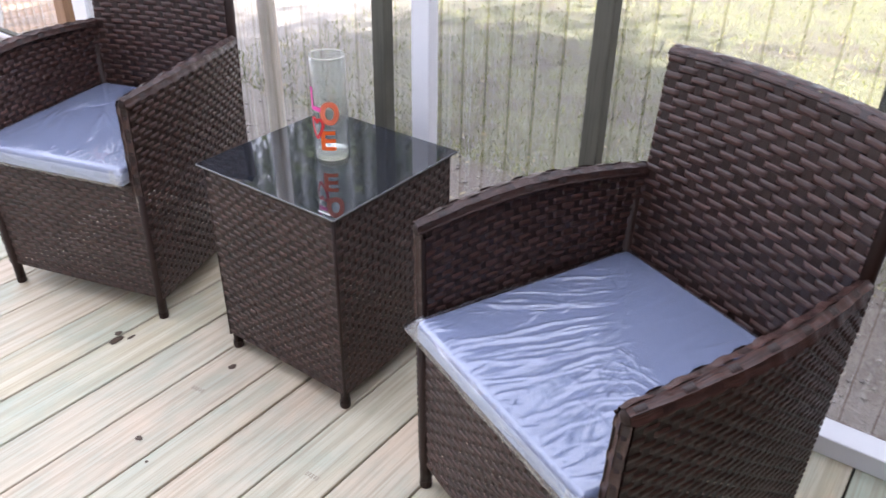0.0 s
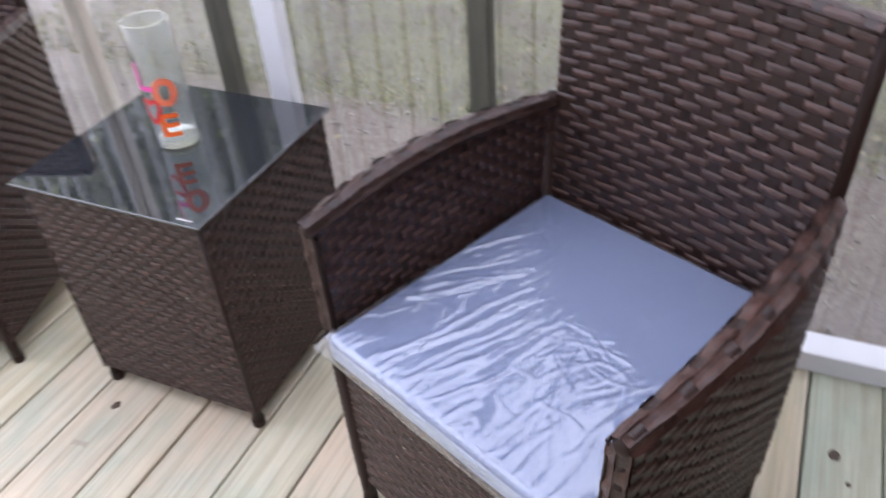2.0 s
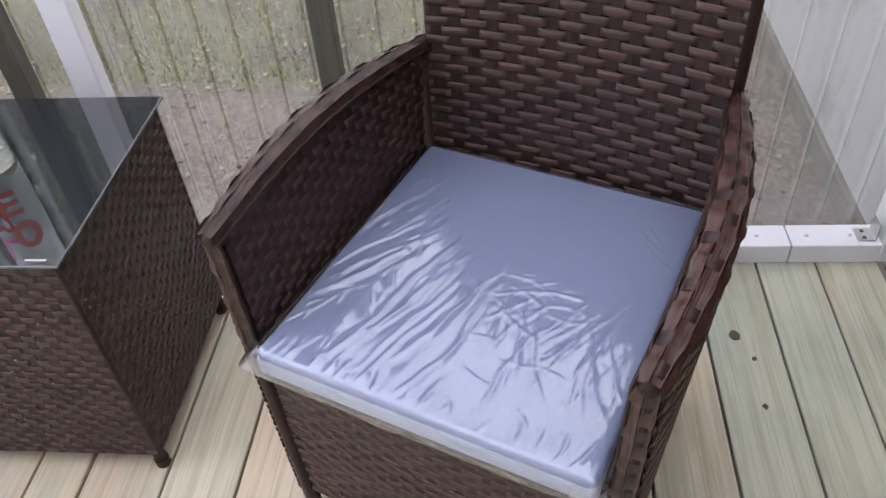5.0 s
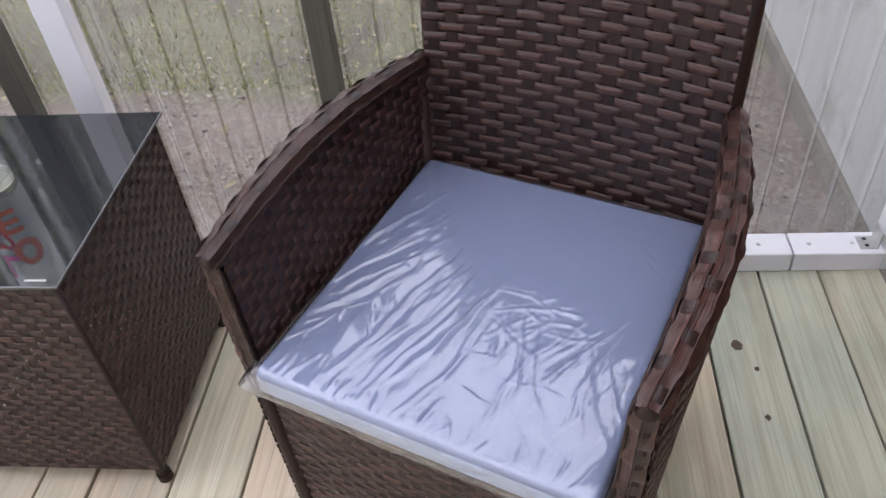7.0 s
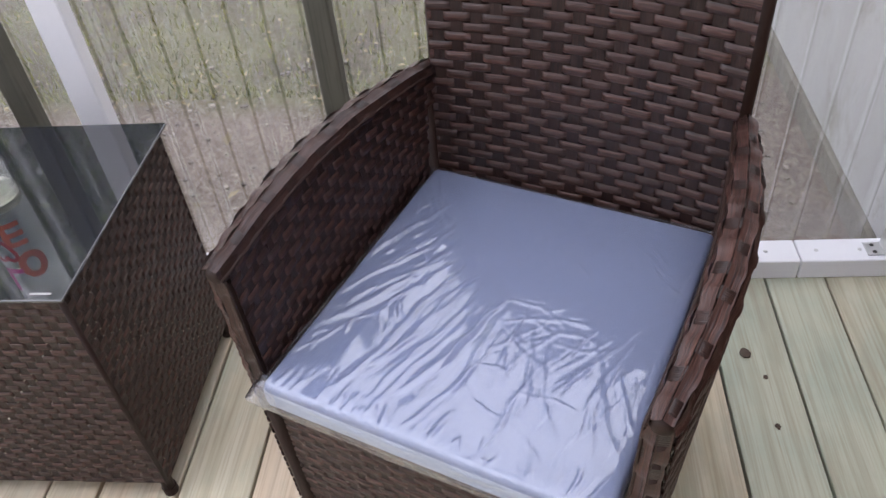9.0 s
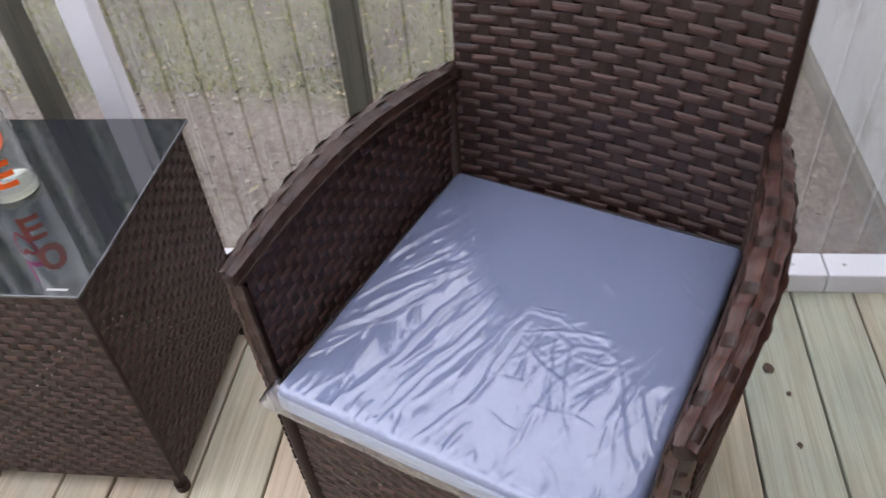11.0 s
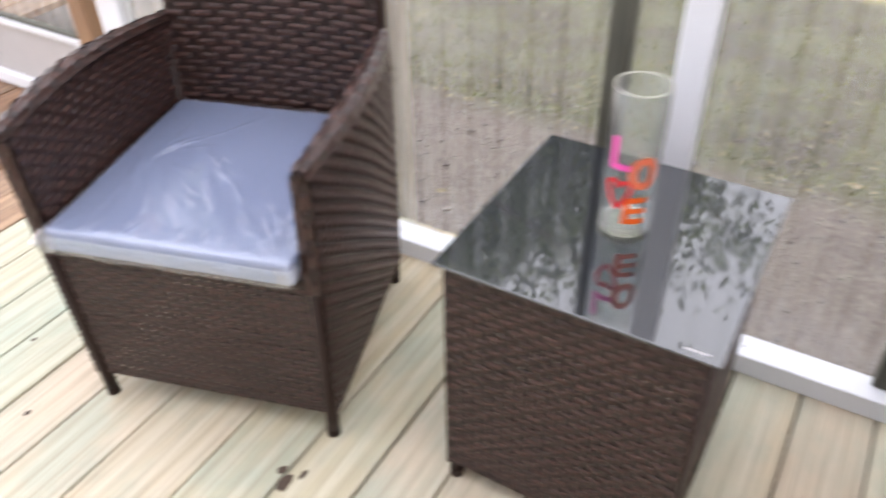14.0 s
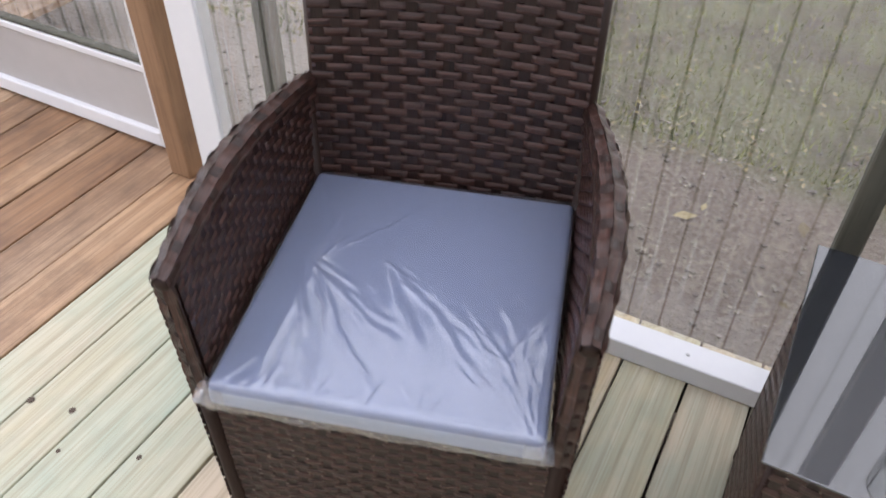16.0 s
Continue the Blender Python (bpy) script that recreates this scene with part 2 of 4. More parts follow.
def box(x0, x1, y0, y1, z0, z1, bevel=0.002, bm=None, segments=1):
    b = bmesh.new()
    bmesh.ops.create_cube(b, size=1, matrix=Matrix.Translation(((x0 + x1) / 2, (y0 + y1) / 2, (z0 + z1) / 2)) @ Matrix.Diagonal((x1 - x0, y1 - y0, z1 - z0, 1)))
    if bevel:
        bmesh.ops.bevel(b, geom=b.edges[:], offset=bevel, segments=segments, affect="EDGES", profile=0.5)
    return b


def join(*bms):
    out = bmesh.new()
    me = bpy.data.meshes.new("tmp")
    for b in bms:
        b.to_mesh(me)
        out.from_mesh(me)
        b.free()
    bpy.data.meshes.remove(me)
    return out


def tube(points, radius, sides=10, closed=False):
    """A round tube along points."""
    b = bmesh.new()
    pts = [Vector(p) for p in points]
    rings = []
    for i, p in enumerate(pts):
        a = pts[i - 1] if i or closed else p
        c = pts[(i + 1) % len(pts)] if i < len(pts) - 1 or closed else p
        q = (c - a).to_track_quat("Z", "Y")
        r = radius[i] if isinstance(radius, (list, tuple)) else radius
        rings.append([b.verts.new(p + q @ Vector((r * math.cos(k * math.tau / sides), r * math.sin(k * math.tau / sides), 0))) for k in range(sides)])
    n = len(rings)
    for i in range(n if closed else n - 1):
        for k in range(sides):
            r0, r1 = rings[i], rings[(i + 1) % n]
            b.faces.new((r0[k], r0[(k + 1) % sides], r1[(k + 1) % sides], r1[k]))
    if not closed:
        b.faces.new(list(reversed(rings[0])))
        b.faces.new(rings[-1])
    return b


def lathe(profile, sides=40):
    b = bmesh.new()
    rings = []
    for r, z in profile:
        if r < 1e-5:
            rings.append([b.verts.new((0, 0, z))])
        else:
            rings.append([b.verts.new((r * math.cos(k * math.tau / sides), r * math.sin(k * math.tau / sides), z)) for k in range(sides)])
    for a, c in zip(rings, rings[1:]):
        for k in range(sides):
            k2 = (k + 1) % sides
            if len(a) == 1:
                b.faces.new((a[0], c[k2], c[k]))
            elif len(c) == 1:
                b.faces.new((a[k], a[k2], c[0]))
            else:
                b.faces.new((a[k], a[k2], c[k2], c[k]))
    bmesh.ops.recalc_face_normals(b, faces=b.faces[:])
    return b


def weave(surface, length, height, stake, row, amp=0.0026, seed=0, side=1, width=0.94, stakes=True, over=0.55):
    """Strands that run along s over and under flat stakes. surface(s, h) in metres gives the place for s in 0..length and h in 0..height;
    the pillow of each strand rises on the given side. Returns a mesh with strand-wise coordinates."""
    rng = random.Random(seed)
    verts, faces, uvs = [], [], []
    strand_v, strand_f = [0], [0]
    e = 0.002

    def frame_at(s, h):
        p = Vector(surface(s, h))
        du = Vector(surface(min(s + e, length), h)) - Vector(surface(max(s - e, 0), h))
        dv = Vector(surface(s, min(h + e, height))) - Vector(surface(s, max(h - e, 0)))
        n = du.cross(dv)
        n.normalize()
        return p, n * side
    rows = max(1, round(height / row))
    rh = height / rows
    cols = max(1, round(length / stake))
    st = length / cols
    steps = cols * 7
    for r in range(rows):
        base, jit = len(verts), rng.uniform(-0.0004, 0.0004)
        half = rh * width / 2 * rng.uniform(0.96, 1.04)
        hc = (r + 0.5) * rh + rng.uniform(-0.0004, 0.0004)
        for i in range(steps + 1):
            s = length * i / steps
            w = math.cos(math.pi * (s / st - 0.5 + r))
            out = amp * math.tanh(5.0 * (w + over)) + jit
            wob = 0.0004 * math.sin(s * 60 + r * 1.7)
            for j, (k, up) in enumerate(((-1, -0.0016), (-0.62, 0.0002), (0.62, 0.0002), (1, -0.0016))):
                p, n = frame_at(s, min(max(hc + k * half + wob, 0), height))
                verts.append(p + n * (out + up))
                uvs.append((s + r * 0.31, k * half + r * 0.053))
        for i in range(steps):
            for j in range(3):
                a = base + i * 4 + j
                faces.append((a, a + 4, a + 5, a + 1) if side > 0 else (a, a + 1, a + 5, a + 4))
        strand_v.append(len(verts))
        strand_f.append(len(faces))
    if stakes:
        for c in range(cols):
            base = len(verts)
            s0 = (c + 0.5) * st
            w = min(0.0088, st * 0.40)
            for i in range(rows + 1):
                for k in (-w, w):
                    p, n = frame_at(min(max(s0 + k, 0), length), height * i / rows)
                    verts.append(p + n * 0.0002)
                    uvs.append((height * i / rows + c * 0.3, k))
            for i in range(rows):
                a = base + i * 2
                faces.append((a, a + 1, a + 3, a + 2) if side > 0 else (a, a + 2, a + 3, a + 1))
            strand_v.append(len(verts))
            strand_f.append(len(faces))
    rim = [Vector(surface(length * k / 12, 0.001)) for k in range(13)]
    return (verts, faces, uvs, strand_v, strand_f, rows, rim)


def uv_mesh(name, verts, faces, uvs):
    me = bpy.data.meshes.new(name)
    me.from_pydata([tuple(v) for v in verts], [], faces)
    layer = me.uv_layers.new(name="UVMap")
    idx = np.empty(len(me.loops), dtype=np.int32)
    me.loops.foreach_get("vertex_index", idx)
    layer.data.foreach_set("uv", np.array(uvs, dtype=np.float32)[idx].ravel())
    me.polygons.foreach_set("use_smooth", [True] * len(me.polygons))
    return me


def woven(name, data, parent, split=True, label="", backing=None):
    """A woven panel under its thing: an edge rod or a backing with each strand and stake a piece of its own; or all joined."""
    verts, faces, uvs, sv, sf, rows, rim = data
    if not split:
        return tagged(mesh_object(name, uv_mesh(name, verts, faces, uvs), WICKER, parent, label), kind="stuff")
    panel = part(name, backing or tube(rim, 0.0022, 6), FRAME, parent, label, not backing)
    for k, (a, c, fa, fc) in enumerate(zip(sv, sv[1:], sf, sf[1:])):
        kind = "strand" if k < rows else "stake"
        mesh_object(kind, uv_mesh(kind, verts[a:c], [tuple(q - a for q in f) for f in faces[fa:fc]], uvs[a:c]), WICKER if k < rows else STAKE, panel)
    return panel


# ---- chair ----
CH_HALF, CH_FRONT, CH_BACK, ARM_Z, BACK_Z, HEM = 0.224, -0.245, 0.24, 0.604, 0.842, 0.062


def along_arm(y):
    return min(max((y - CH_FRONT) / (CH_BACK - CH_FRONT), 0), 1)


def arm_top(y):
    return ARM_Z + 0.014 * math.sin(math.pi * along_arm(y)) + 0.006 * along_arm(y)


def arm_point(sign, y, z, inner):
    """The arm leans out from the legs to its top, which swells outwards halfway."""
    f = along_arm(y)
    foot, top = 0.249 - 0.014 * f, 0.265 - 0.024 * f + 0.031 * math.sin(math.pi * f)
    lean = min(max((z - 0.05) / (ARM_Z - 0.05), 0), 1.1)
    return (sign * (foot + (top - foot) * lean - inner), y, z)


def cushion_surface(half_w, y0, y1, z0, z1, round_=0.010):
    """A soft pad: top, sides and underside as one closed mesh."""
    b = box(-half_w, half_w, y0, y1, z0, z1, 0)
    bmesh.ops.bevel(b, geom=b.edges[:], offset=round_, segments=3, affect="EDGES", profile=0.5)
    return b


def drift(u, v, freq, seed):
    """Smooth uneven waves over a sheet, about -1 to 1."""
    r = random.Random(seed)
    total = 0.0
    for _ in range(5):
        a, p = r.uniform(0, math.tau), r.uniform(0, math.tau)
        f = freq * r.uniform(0.6, 1.5)
        total = total + np.sin(f * (u * math.cos(a) + v * math.sin(a)) + p + 0.8 * np.sin(f * 0.6 * (v * math.cos(a) - u * math.sin(a)) + 2 * p))
    return total / 3.0


def crease(u, v, x, y, a, length, bend, w, amp):
    """One ridge in the film: starts at x, y, runs length in the direction a, bends, and fades at both ends."""
    dx, dy = u - x, v - y
    along = dx * math.cos(a) + dy * math.sin(a)
    across = dy * math.cos(a) - dx * math.sin(a) - bend * along ** 2 - 0.012 * np.sin(along * 9 + x * 20) - 0.005 * np.sin(along * 27 + y * 30)
    fade = np.clip(along / length, 0, 1)
    fade = np.sqrt(np.sin(math.pi * fade))
    q = across / (w * (0.6 + 0.8 * np.clip(along / length, 0, 1)))
    return amp * fade * (np.exp(-np.abs(q) ** 1.4) - 0.35 * np.exp(-(q - 1.8) ** 2))


def film_sheet(half_w, y0, y1, z0, z1, seed, fold):
    """The loose clear bag round a cushion: long folds, taut flats, crumpled patches, puckers along the front."""
    nx, ny, lip = 330, 330, 20
    rng = random.Random(seed)
    R = rng.uniform
    ii, jj = np.meshgrid(np.arange(nx + 1), np.arange(-lip, ny + 1))
    u, v = ii / nx * 2.0 - 1, np.clip(jj / ny, 0, 1) * 2.0 - 1
    dv = np.where(jj < 0, -jj / lip, 0.0)
    h = 0.003 + 0.0016 * drift(u, v, 2.2, seed) + 0.0012 * drift(u, v, 5.0, seed + 1)
    ridges = []
    if fold > 0.5:
        for k in range(15):      # long sweeping folds from the far corner down to the near edge
            x = -0.62 + 0.055 * k + R(-0.03, 0.03)
            ridges.append((x, 0.75 - 0.05 * k + R(-0.25, 0.1), -1.95 + 0.02 * k + R(-0.12, 0.12), R(0.9, 1.7), R(-0.22, 0.02), R(0.012, 0.026), R(0.0009, 0.0022)))
        for k in range(46):      # short bright nicks along the arm side
            ridges.append((R(-0.97, -0.55), R(-0.75, 0.85), R(-2.6, -0.6), R(0.07, 0.26), R(-1, 1), R(0.007, 0.014), R(0.0007, 0.0016)))
        for k in range(24):      # gathered ridges that run to the near edge
            ridges.append((R(0.12, 0.9), R(-0.45, 0.12), R(-2.2, -1.25), R(0.3, 0.85), R(-0.5, 0.5), R(0.010, 0.020), R(0.0008, 0.0018)))
        for k in range(20):      # crosswise crumples in the middle of the pad
            ridges.append((R(0.0, 0.45), R(-0.75, 0.1), R(-0.5, 0.5), R(0.12, 0.42), R(-1.2, 1.2), R(0.007, 0.013), R(0.0006, 0.0012)))
        for k in range(9):       # slanting lines at the far side
            ridges.append((R(0.25, 0.8), R(0.3, 0.7), R(-1.0, -0.6), R(0.15, 0.4), R(-0.2, 0.2), R(0.009, 0.016), R(0.0008, 0.0016)))
        ridges.append((-0.12, 0.12, -1.62, 0.85, 0.02, 0.05, 0.0022))
        for k in range(14):      # faint lines down from the far edge
            ridges.append((R(-0.6, 0.9), R(0.75, 0.98), R(-1.9, -1.3), R(0.3, 0.8), R(-0.15, 0.15), R(0.014, 0.03), R(0.0005, 0.0012)))
        mess = 1.0
    else:
        for cx, cy, a0, n in ((-0.72, 0.05, -1.1, 12), (-0.72, 0.05, 0.9, 9), (0.93, -0.95, 2.1, 10), (0.95, 0.05, -1.9, 8), (-0.25, 0.15, -0.75, 6)):
            for k in range(n):
                ridges.append((cx + R(-0.05, 0.05), cy + R(-0.06, 0.06), a0 + R(-0.55, 0.55), R(0.3, 1.25), R(-0.15, 0.15), R(0.012, 0.028), R(0.0006, 0.0015)))
        for k in range(12):
            ridges.append((R(-0.5, 0.9), R(-0.6, 0.3), R(-1.2, -0.3), R(0.08, 0.3), R(-0.6, 0.6), R(0.009, 0.016), R(0.0006, 0.0012)))
        mess = 0.45
    for k in range(46):          # puckers along the near edge
        ridges.append((R(-1, 1), -1.02, R(1.1, 2.0), R(0.08, 0.30), R(-0.6, 0.6), R(0.008, 0.018), R(0.0007, 0.0017) * (0.5 + 0.5 * mess)))
    for ridge in ridges:
        h = h + crease(u, v, *ridge)
    fine = 1 - 2 * np.abs(np.mod(5.5 * drift(u, v, 3.0, seed + 2), 2) - 1)
    patch = np.clip(drift(u, v, 3.4, seed + 3) * 1.2 - 0.2, 0, 1)
    h = h + mess * 0.00035 * fine * patch
    side_y = (y1 - y0) / 2
    near = np.minimum(half_w * (1 - np.abs(u)), (1 - np.abs(v)) * side_y)
    sag = 0.009 - np.sqrt(np.maximum(0.0, 0.009 ** 2 - np.maximum(0.0, 0.009 - near) ** 2))
    z = z1 + h * np.minimum(1, 0.25 + near / 0.022) - sag - dv * (z1 - z0 - 0.009) * (0.98 + 0.03 * drift(u, dv, 4.0, seed + 4))
    skirt = 0.002 * np.sin(math.pi * dv) + np.where(dv > 0, 0.0016, 0.0) * drift(u * 3, dv * 1.6, 6.0, seed + 5)
    x = u * half_w
    y = (y0 + y1) / 2 + v * side_y - 0.004 * dv - skirt
    n = nx + 1
    verts = np.stack([x, y, z], -1).reshape(-1, 3)
    rows = ii.shape[0]
    first = (np.arange(rows - 1)[:, None] * n + np.arange(nx)[None, :]).ravel()
    quads = np.stack([first, first + 1, first + n + 1, first + n], -1)
    b = bmesh.new()
    me = bpy.data.meshes.new("sheet")
    me.from_pydata(verts.tolist(), [], quads.tolist())
    b.from_mesh(me)
    bpy.data.meshes.remove(me)
    return b


def armchair(m, label):
    ch = thing("wicker_armchair", m, label, "armchair", "pair of wicker armchairs")
    depth = CH_BACK - CH_FRONT
    # legs: front ones stand a little proud of the weave, with end caps
    for sx in (-1, 1):
        for y in (CH_FRONT + 0.012, CH_BACK - 0.02):
            xb, xt = arm_point(1, y, 0.05, 0.012)[0], arm_point(1, y, ARM_Z - 0.02, 0.014)[0]
            leg = part("leg", tube([(sx * xb, y, 0.012), (sx * (xb + 0.001), y, 0.05), (sx * xt, y, ARM_Z - 0.03)], 0.0122, 10), FRAME, ch, smooth=True)
            part("foot_cap", lathe([(0, 0), (0.0118, 0), (0.0128, 0.002), (0.0128, 0.018), (0, 0.018)], 12), FRAME, leg).location = (sx * xb, y, 0)
    for sx in (-1, 1):
        # woven arm panels, an outer and an inner face
        def outer(s, h, sx=sx):
            y = CH_FRONT + 0.004 + s
            return arm_point(sx, y, HEM + h / (ARM_Z - HEM) * (arm_top(y) - HEM), 0.0)

        def inner(s, h, sx=sx):
            y = CH_FRONT + 0.010 + s
            f = h / 0.238
            z = 0.36 + h / 0.25 * (arm_top(y) - 0.362)
            top = arm_point(1, y, arm_top(y), 0.027)[0]
            return (sx * (0.231 + (top - 0.231) * f ** 1.3), y, z)
        woven("arm_panel", weave(outer, depth - 0.012, ARM_Z - HEM - 0.012, 0.0185, 0.0136, 0.0026, 3 + sx, sx, 0.9, over=0.45), ch)
        woven("inner_arm_panel", weave(inner, depth - 0.02, 0.238, 0.0185, 0.0136, 0.0024, 9 + sx, -sx, 0.92, over=0.5), ch)

        # wrapped arm cap: strands along the arm, over a rounded rail
        def cap(s, h, sx=sx):
            y = CH_FRONT - 0.002 + s
            a = (h / 0.062 - 0.5) * math.radians(190)
            half = 0.0145 + 0.007 * math.sin(math.pi * along_arm(y))
            x = arm_point(1, y, ARM_Z, half - 0.002)[0] + half * math.sin(a)
            return (sx * x, y, arm_top(y) - 0.012 + 0.0165 * math.cos(a))
        woven("arm_cap", weave(cap, depth + 0.004, 0.062, 0.036, 0.0155, 0.0013, 21 + sx, sx, 0.95, over=0.55), ch)
        core = []
        for k in range(13):
            y = CH_FRONT + 0.012 + (depth - 0.015) * k / 12
            core.append((sx * arm_point(1, y, ARM_Z, 0.0145)[0], y, arm_top(y) - 0.0135))
        first = Vector(core[0])
        core = [tuple(first + Vector((0, d, 0))) for d in (-0.0145, -0.0125, -0.007)] + core
        part("arm_rail", tube(core, [0.005, 0.0095, 0.0132, 0.0142] + [0.0148] * 12, 14), FRAME, ch, smooth=True)

        # front edge of the arm, bound with strand
        def front_edge(s, h, sx=sx):
            z = HEM + 0.3 + s
            return (sx * (arm_point(1, CH_FRONT, z, 0.028)[0] + h), CH_FRONT - 0.001 + 0.004 * ((h - 0.014) / 0.014) ** 2, z)
        woven("arm_front_binding", weave(front_edge, ARM_Z - HEM - 0.315, 0.028, 0.03, 0.014, 0.0010, 31, sx, 0.97), ch)

    # front apron with a hem rail at top and bottom
    def apron(s, h):
        return (-(0.232) + s, CH_FRONT + 0.010, HEM + h)
    woven("front_apron", weave(apron, 2 * (0.232), 0.315, 0.0200, 0.0132, 0.0023, 5, 1, 0.92, over=0.66), ch)
    part("apron_rail", box(-0.232, 0.232, CH_FRONT + 0.006, CH_FRONT + 0.022, 0.372, 0.388, 0.004), FRAME, ch)
    part("hem_rail", box(-0.232, 0.232, CH_FRONT + 0.012, CH_FRONT + 0.022, HEM - 0.003, HEM + 0.007, 0.002), FRAME, ch)

    # back: front and rear face, rounded top
    def top_edge(x):
        return BACK_Z - 0.010 * (x / CH_HALF) ** 2

    def back_front(s, h):
        x = -(CH_HALF - 0.004) + s
        z = 0.37 + h / (BACK_Z - 0.37) * (top_edge(x) - 0.37)
        return (x, CH_BACK - 0.018 + 0.05 * (z - 0.4) + 0.010 * (1 - (x / CH_HALF) ** 2), z)

    def back_rear(s, h):
        x = -(CH_HALF - 0.004) + s
        z = HEM + h / (BACK_Z - HEM) * (top_edge(x) - HEM)
        return (x, CH_BACK + 0.014 + 0.05 * max(z - 0.4, 0) + 0.010 * (1 - (x / CH_HALF) ** 2), z)

    def back_cap(s, h):
        x = -(CH_HALF - 0.002) + s
        a = (h / 0.05 - 0.5) * math.pi
        return (x, CH_BACK + 0.018 + 0.010 * (1 - (x / CH_HALF) ** 2) + 0.018 * math.sin(a), top_edge(x) - 0.008 + 0.012 * math.cos(a))
    wide = 2 * (CH_HALF - 0.004)

    def curved_backing():
        b = bmesh.new()
        grid = [[b.verts.new(Vector(back_front(wide * (0.01 + 0.98 * i / 8), (BACK_Z - 0.39) * (0.01 + 0.97 * j / 6))) + Vector((0, 0.011 + 0.004 * k, 0))) for i in range(9)] for k in (0, 1) for j in range(7)]
        for k in (0, 7):
            for j in range(6):
                for i in range(8):
                    q = (grid[k + j][i], grid[k + j][i + 1], grid[k + j + 1][i + 1], grid[k + j + 1][i])
                    b.faces.new(q if k == 0 else q[::-1])
        return b
    woven("backrest", weave(back_front, wide, BACK_Z - 0.37 - 0.008, 0.030, 0.0150, 0.0027, 6, 1, 0.9, over=0.48), ch, True, "", curved_backing())
    woven("back_panel", weave(back_rear, wide, BACK_Z - HEM - 0.008, 0.030, 0.0150, 0.0027, 7, -1, 0.9, over=0.48), ch, False)
    woven("back_cap", weave(back_cap, wide + 0.004, 0.05, 0.031, 0.0166, 0.0014, 8, 1, 0.97), ch)
    for sx in (-1, 1):
        pts = [(sx * (CH_HALF - 0.008), CH_BACK + 0.002 + 0.05 * max(z - 0.4, 0), z) for z in (0.05, 0.4, 0.6, BACK_Z - 0.026)]
        part("back_post", tube(pts, 0.0165, 10), FRAME, ch, smooth=True)
    # seat deck under the cushion
    part("seat", box(-(0.207), 0.207, CH_FRONT + 0.02, CH_BACK - 0.02, 0.368, 0.386, 0.003), FRAME, ch)
    return ch


def seat_cushion(m, seed, fold, label):
    cu = thing("seat_cushion", m, label, "cushion", "chair cushions")
    w, y0, y1, z0, z1 = 0.222, CH_FRONT - 0.016, CH_BACK - 0.024, 0.389, 0.434
    part("pad", cushion_surface(w, y0, y1, z0, z1), FABRIC, cu, "blue-grey fabric pad", True)
    part("border", join(*[cushion_surface(w + 0.001, y0 - 0.001, y1 + 0.001, z0 + 0.002, z1 - 0.009, 0.007)]), PALEFABRIC, cu, "pale fabric edge band", True)
    part("plastic_wrap", film_sheet(w + 0.003, y0 - 0.004, y1 + 0.002, z0 + 0.002, z1 + 0.002, seed, fold), FILM if fold > 0.5 else SOFTFILM, cu, "creased clear plastic film", True)
    # gathered corner tips of the bag
    for sx in (-1, 1):
        b = bmesh.new()
        c = Vector((sx * (w + 0.004), y0 - 0.003, z1 - 0.012))
        tip = c + Vector((sx * 0.010, -0.016, -0.004))
        ring = [c + Vector((sx * dx, dy, dz)) for dx, dy, dz in ((-0.03, -0.004, 0.012), (-0.012, -0.008, 0.018), (0.004, 0.02, 0.013), (0.004, 0.03, -0.02), (-0.01, -0.004, -0.03), (-0.03, -0.006, -0.022))]
        vs = [b.verts.new(p) for p in ring]
        mid = [b.verts.new(p.lerp(tip, 0.55) + Vector((0, 0, 0.003 * (-1) ** i))) for i, p in enumerate(ring)]
        end = [b.verts.new(p.lerp(tip, 0.93) + Vector((0, 0, 0.002 * (-1) ** i))) for i, p in enumerate(ring)]
        for a, d in ((vs, mid), (mid, end)):
            for i in range(len(a)):
                j = (i + 1) % len(a)
                b.faces.new((a[i], a[j], d[j], d[i]))
        part("bag_corner", b, FILM if fold > 0.5 else SOFTFILM, cu, smooth=True)
    return cu


A_POSE, B_POSE = pose(1.206, 0.553, 0, 0, 0, -22.4), pose(-0.290, 0.609, 0, 0, 0, 17.0)


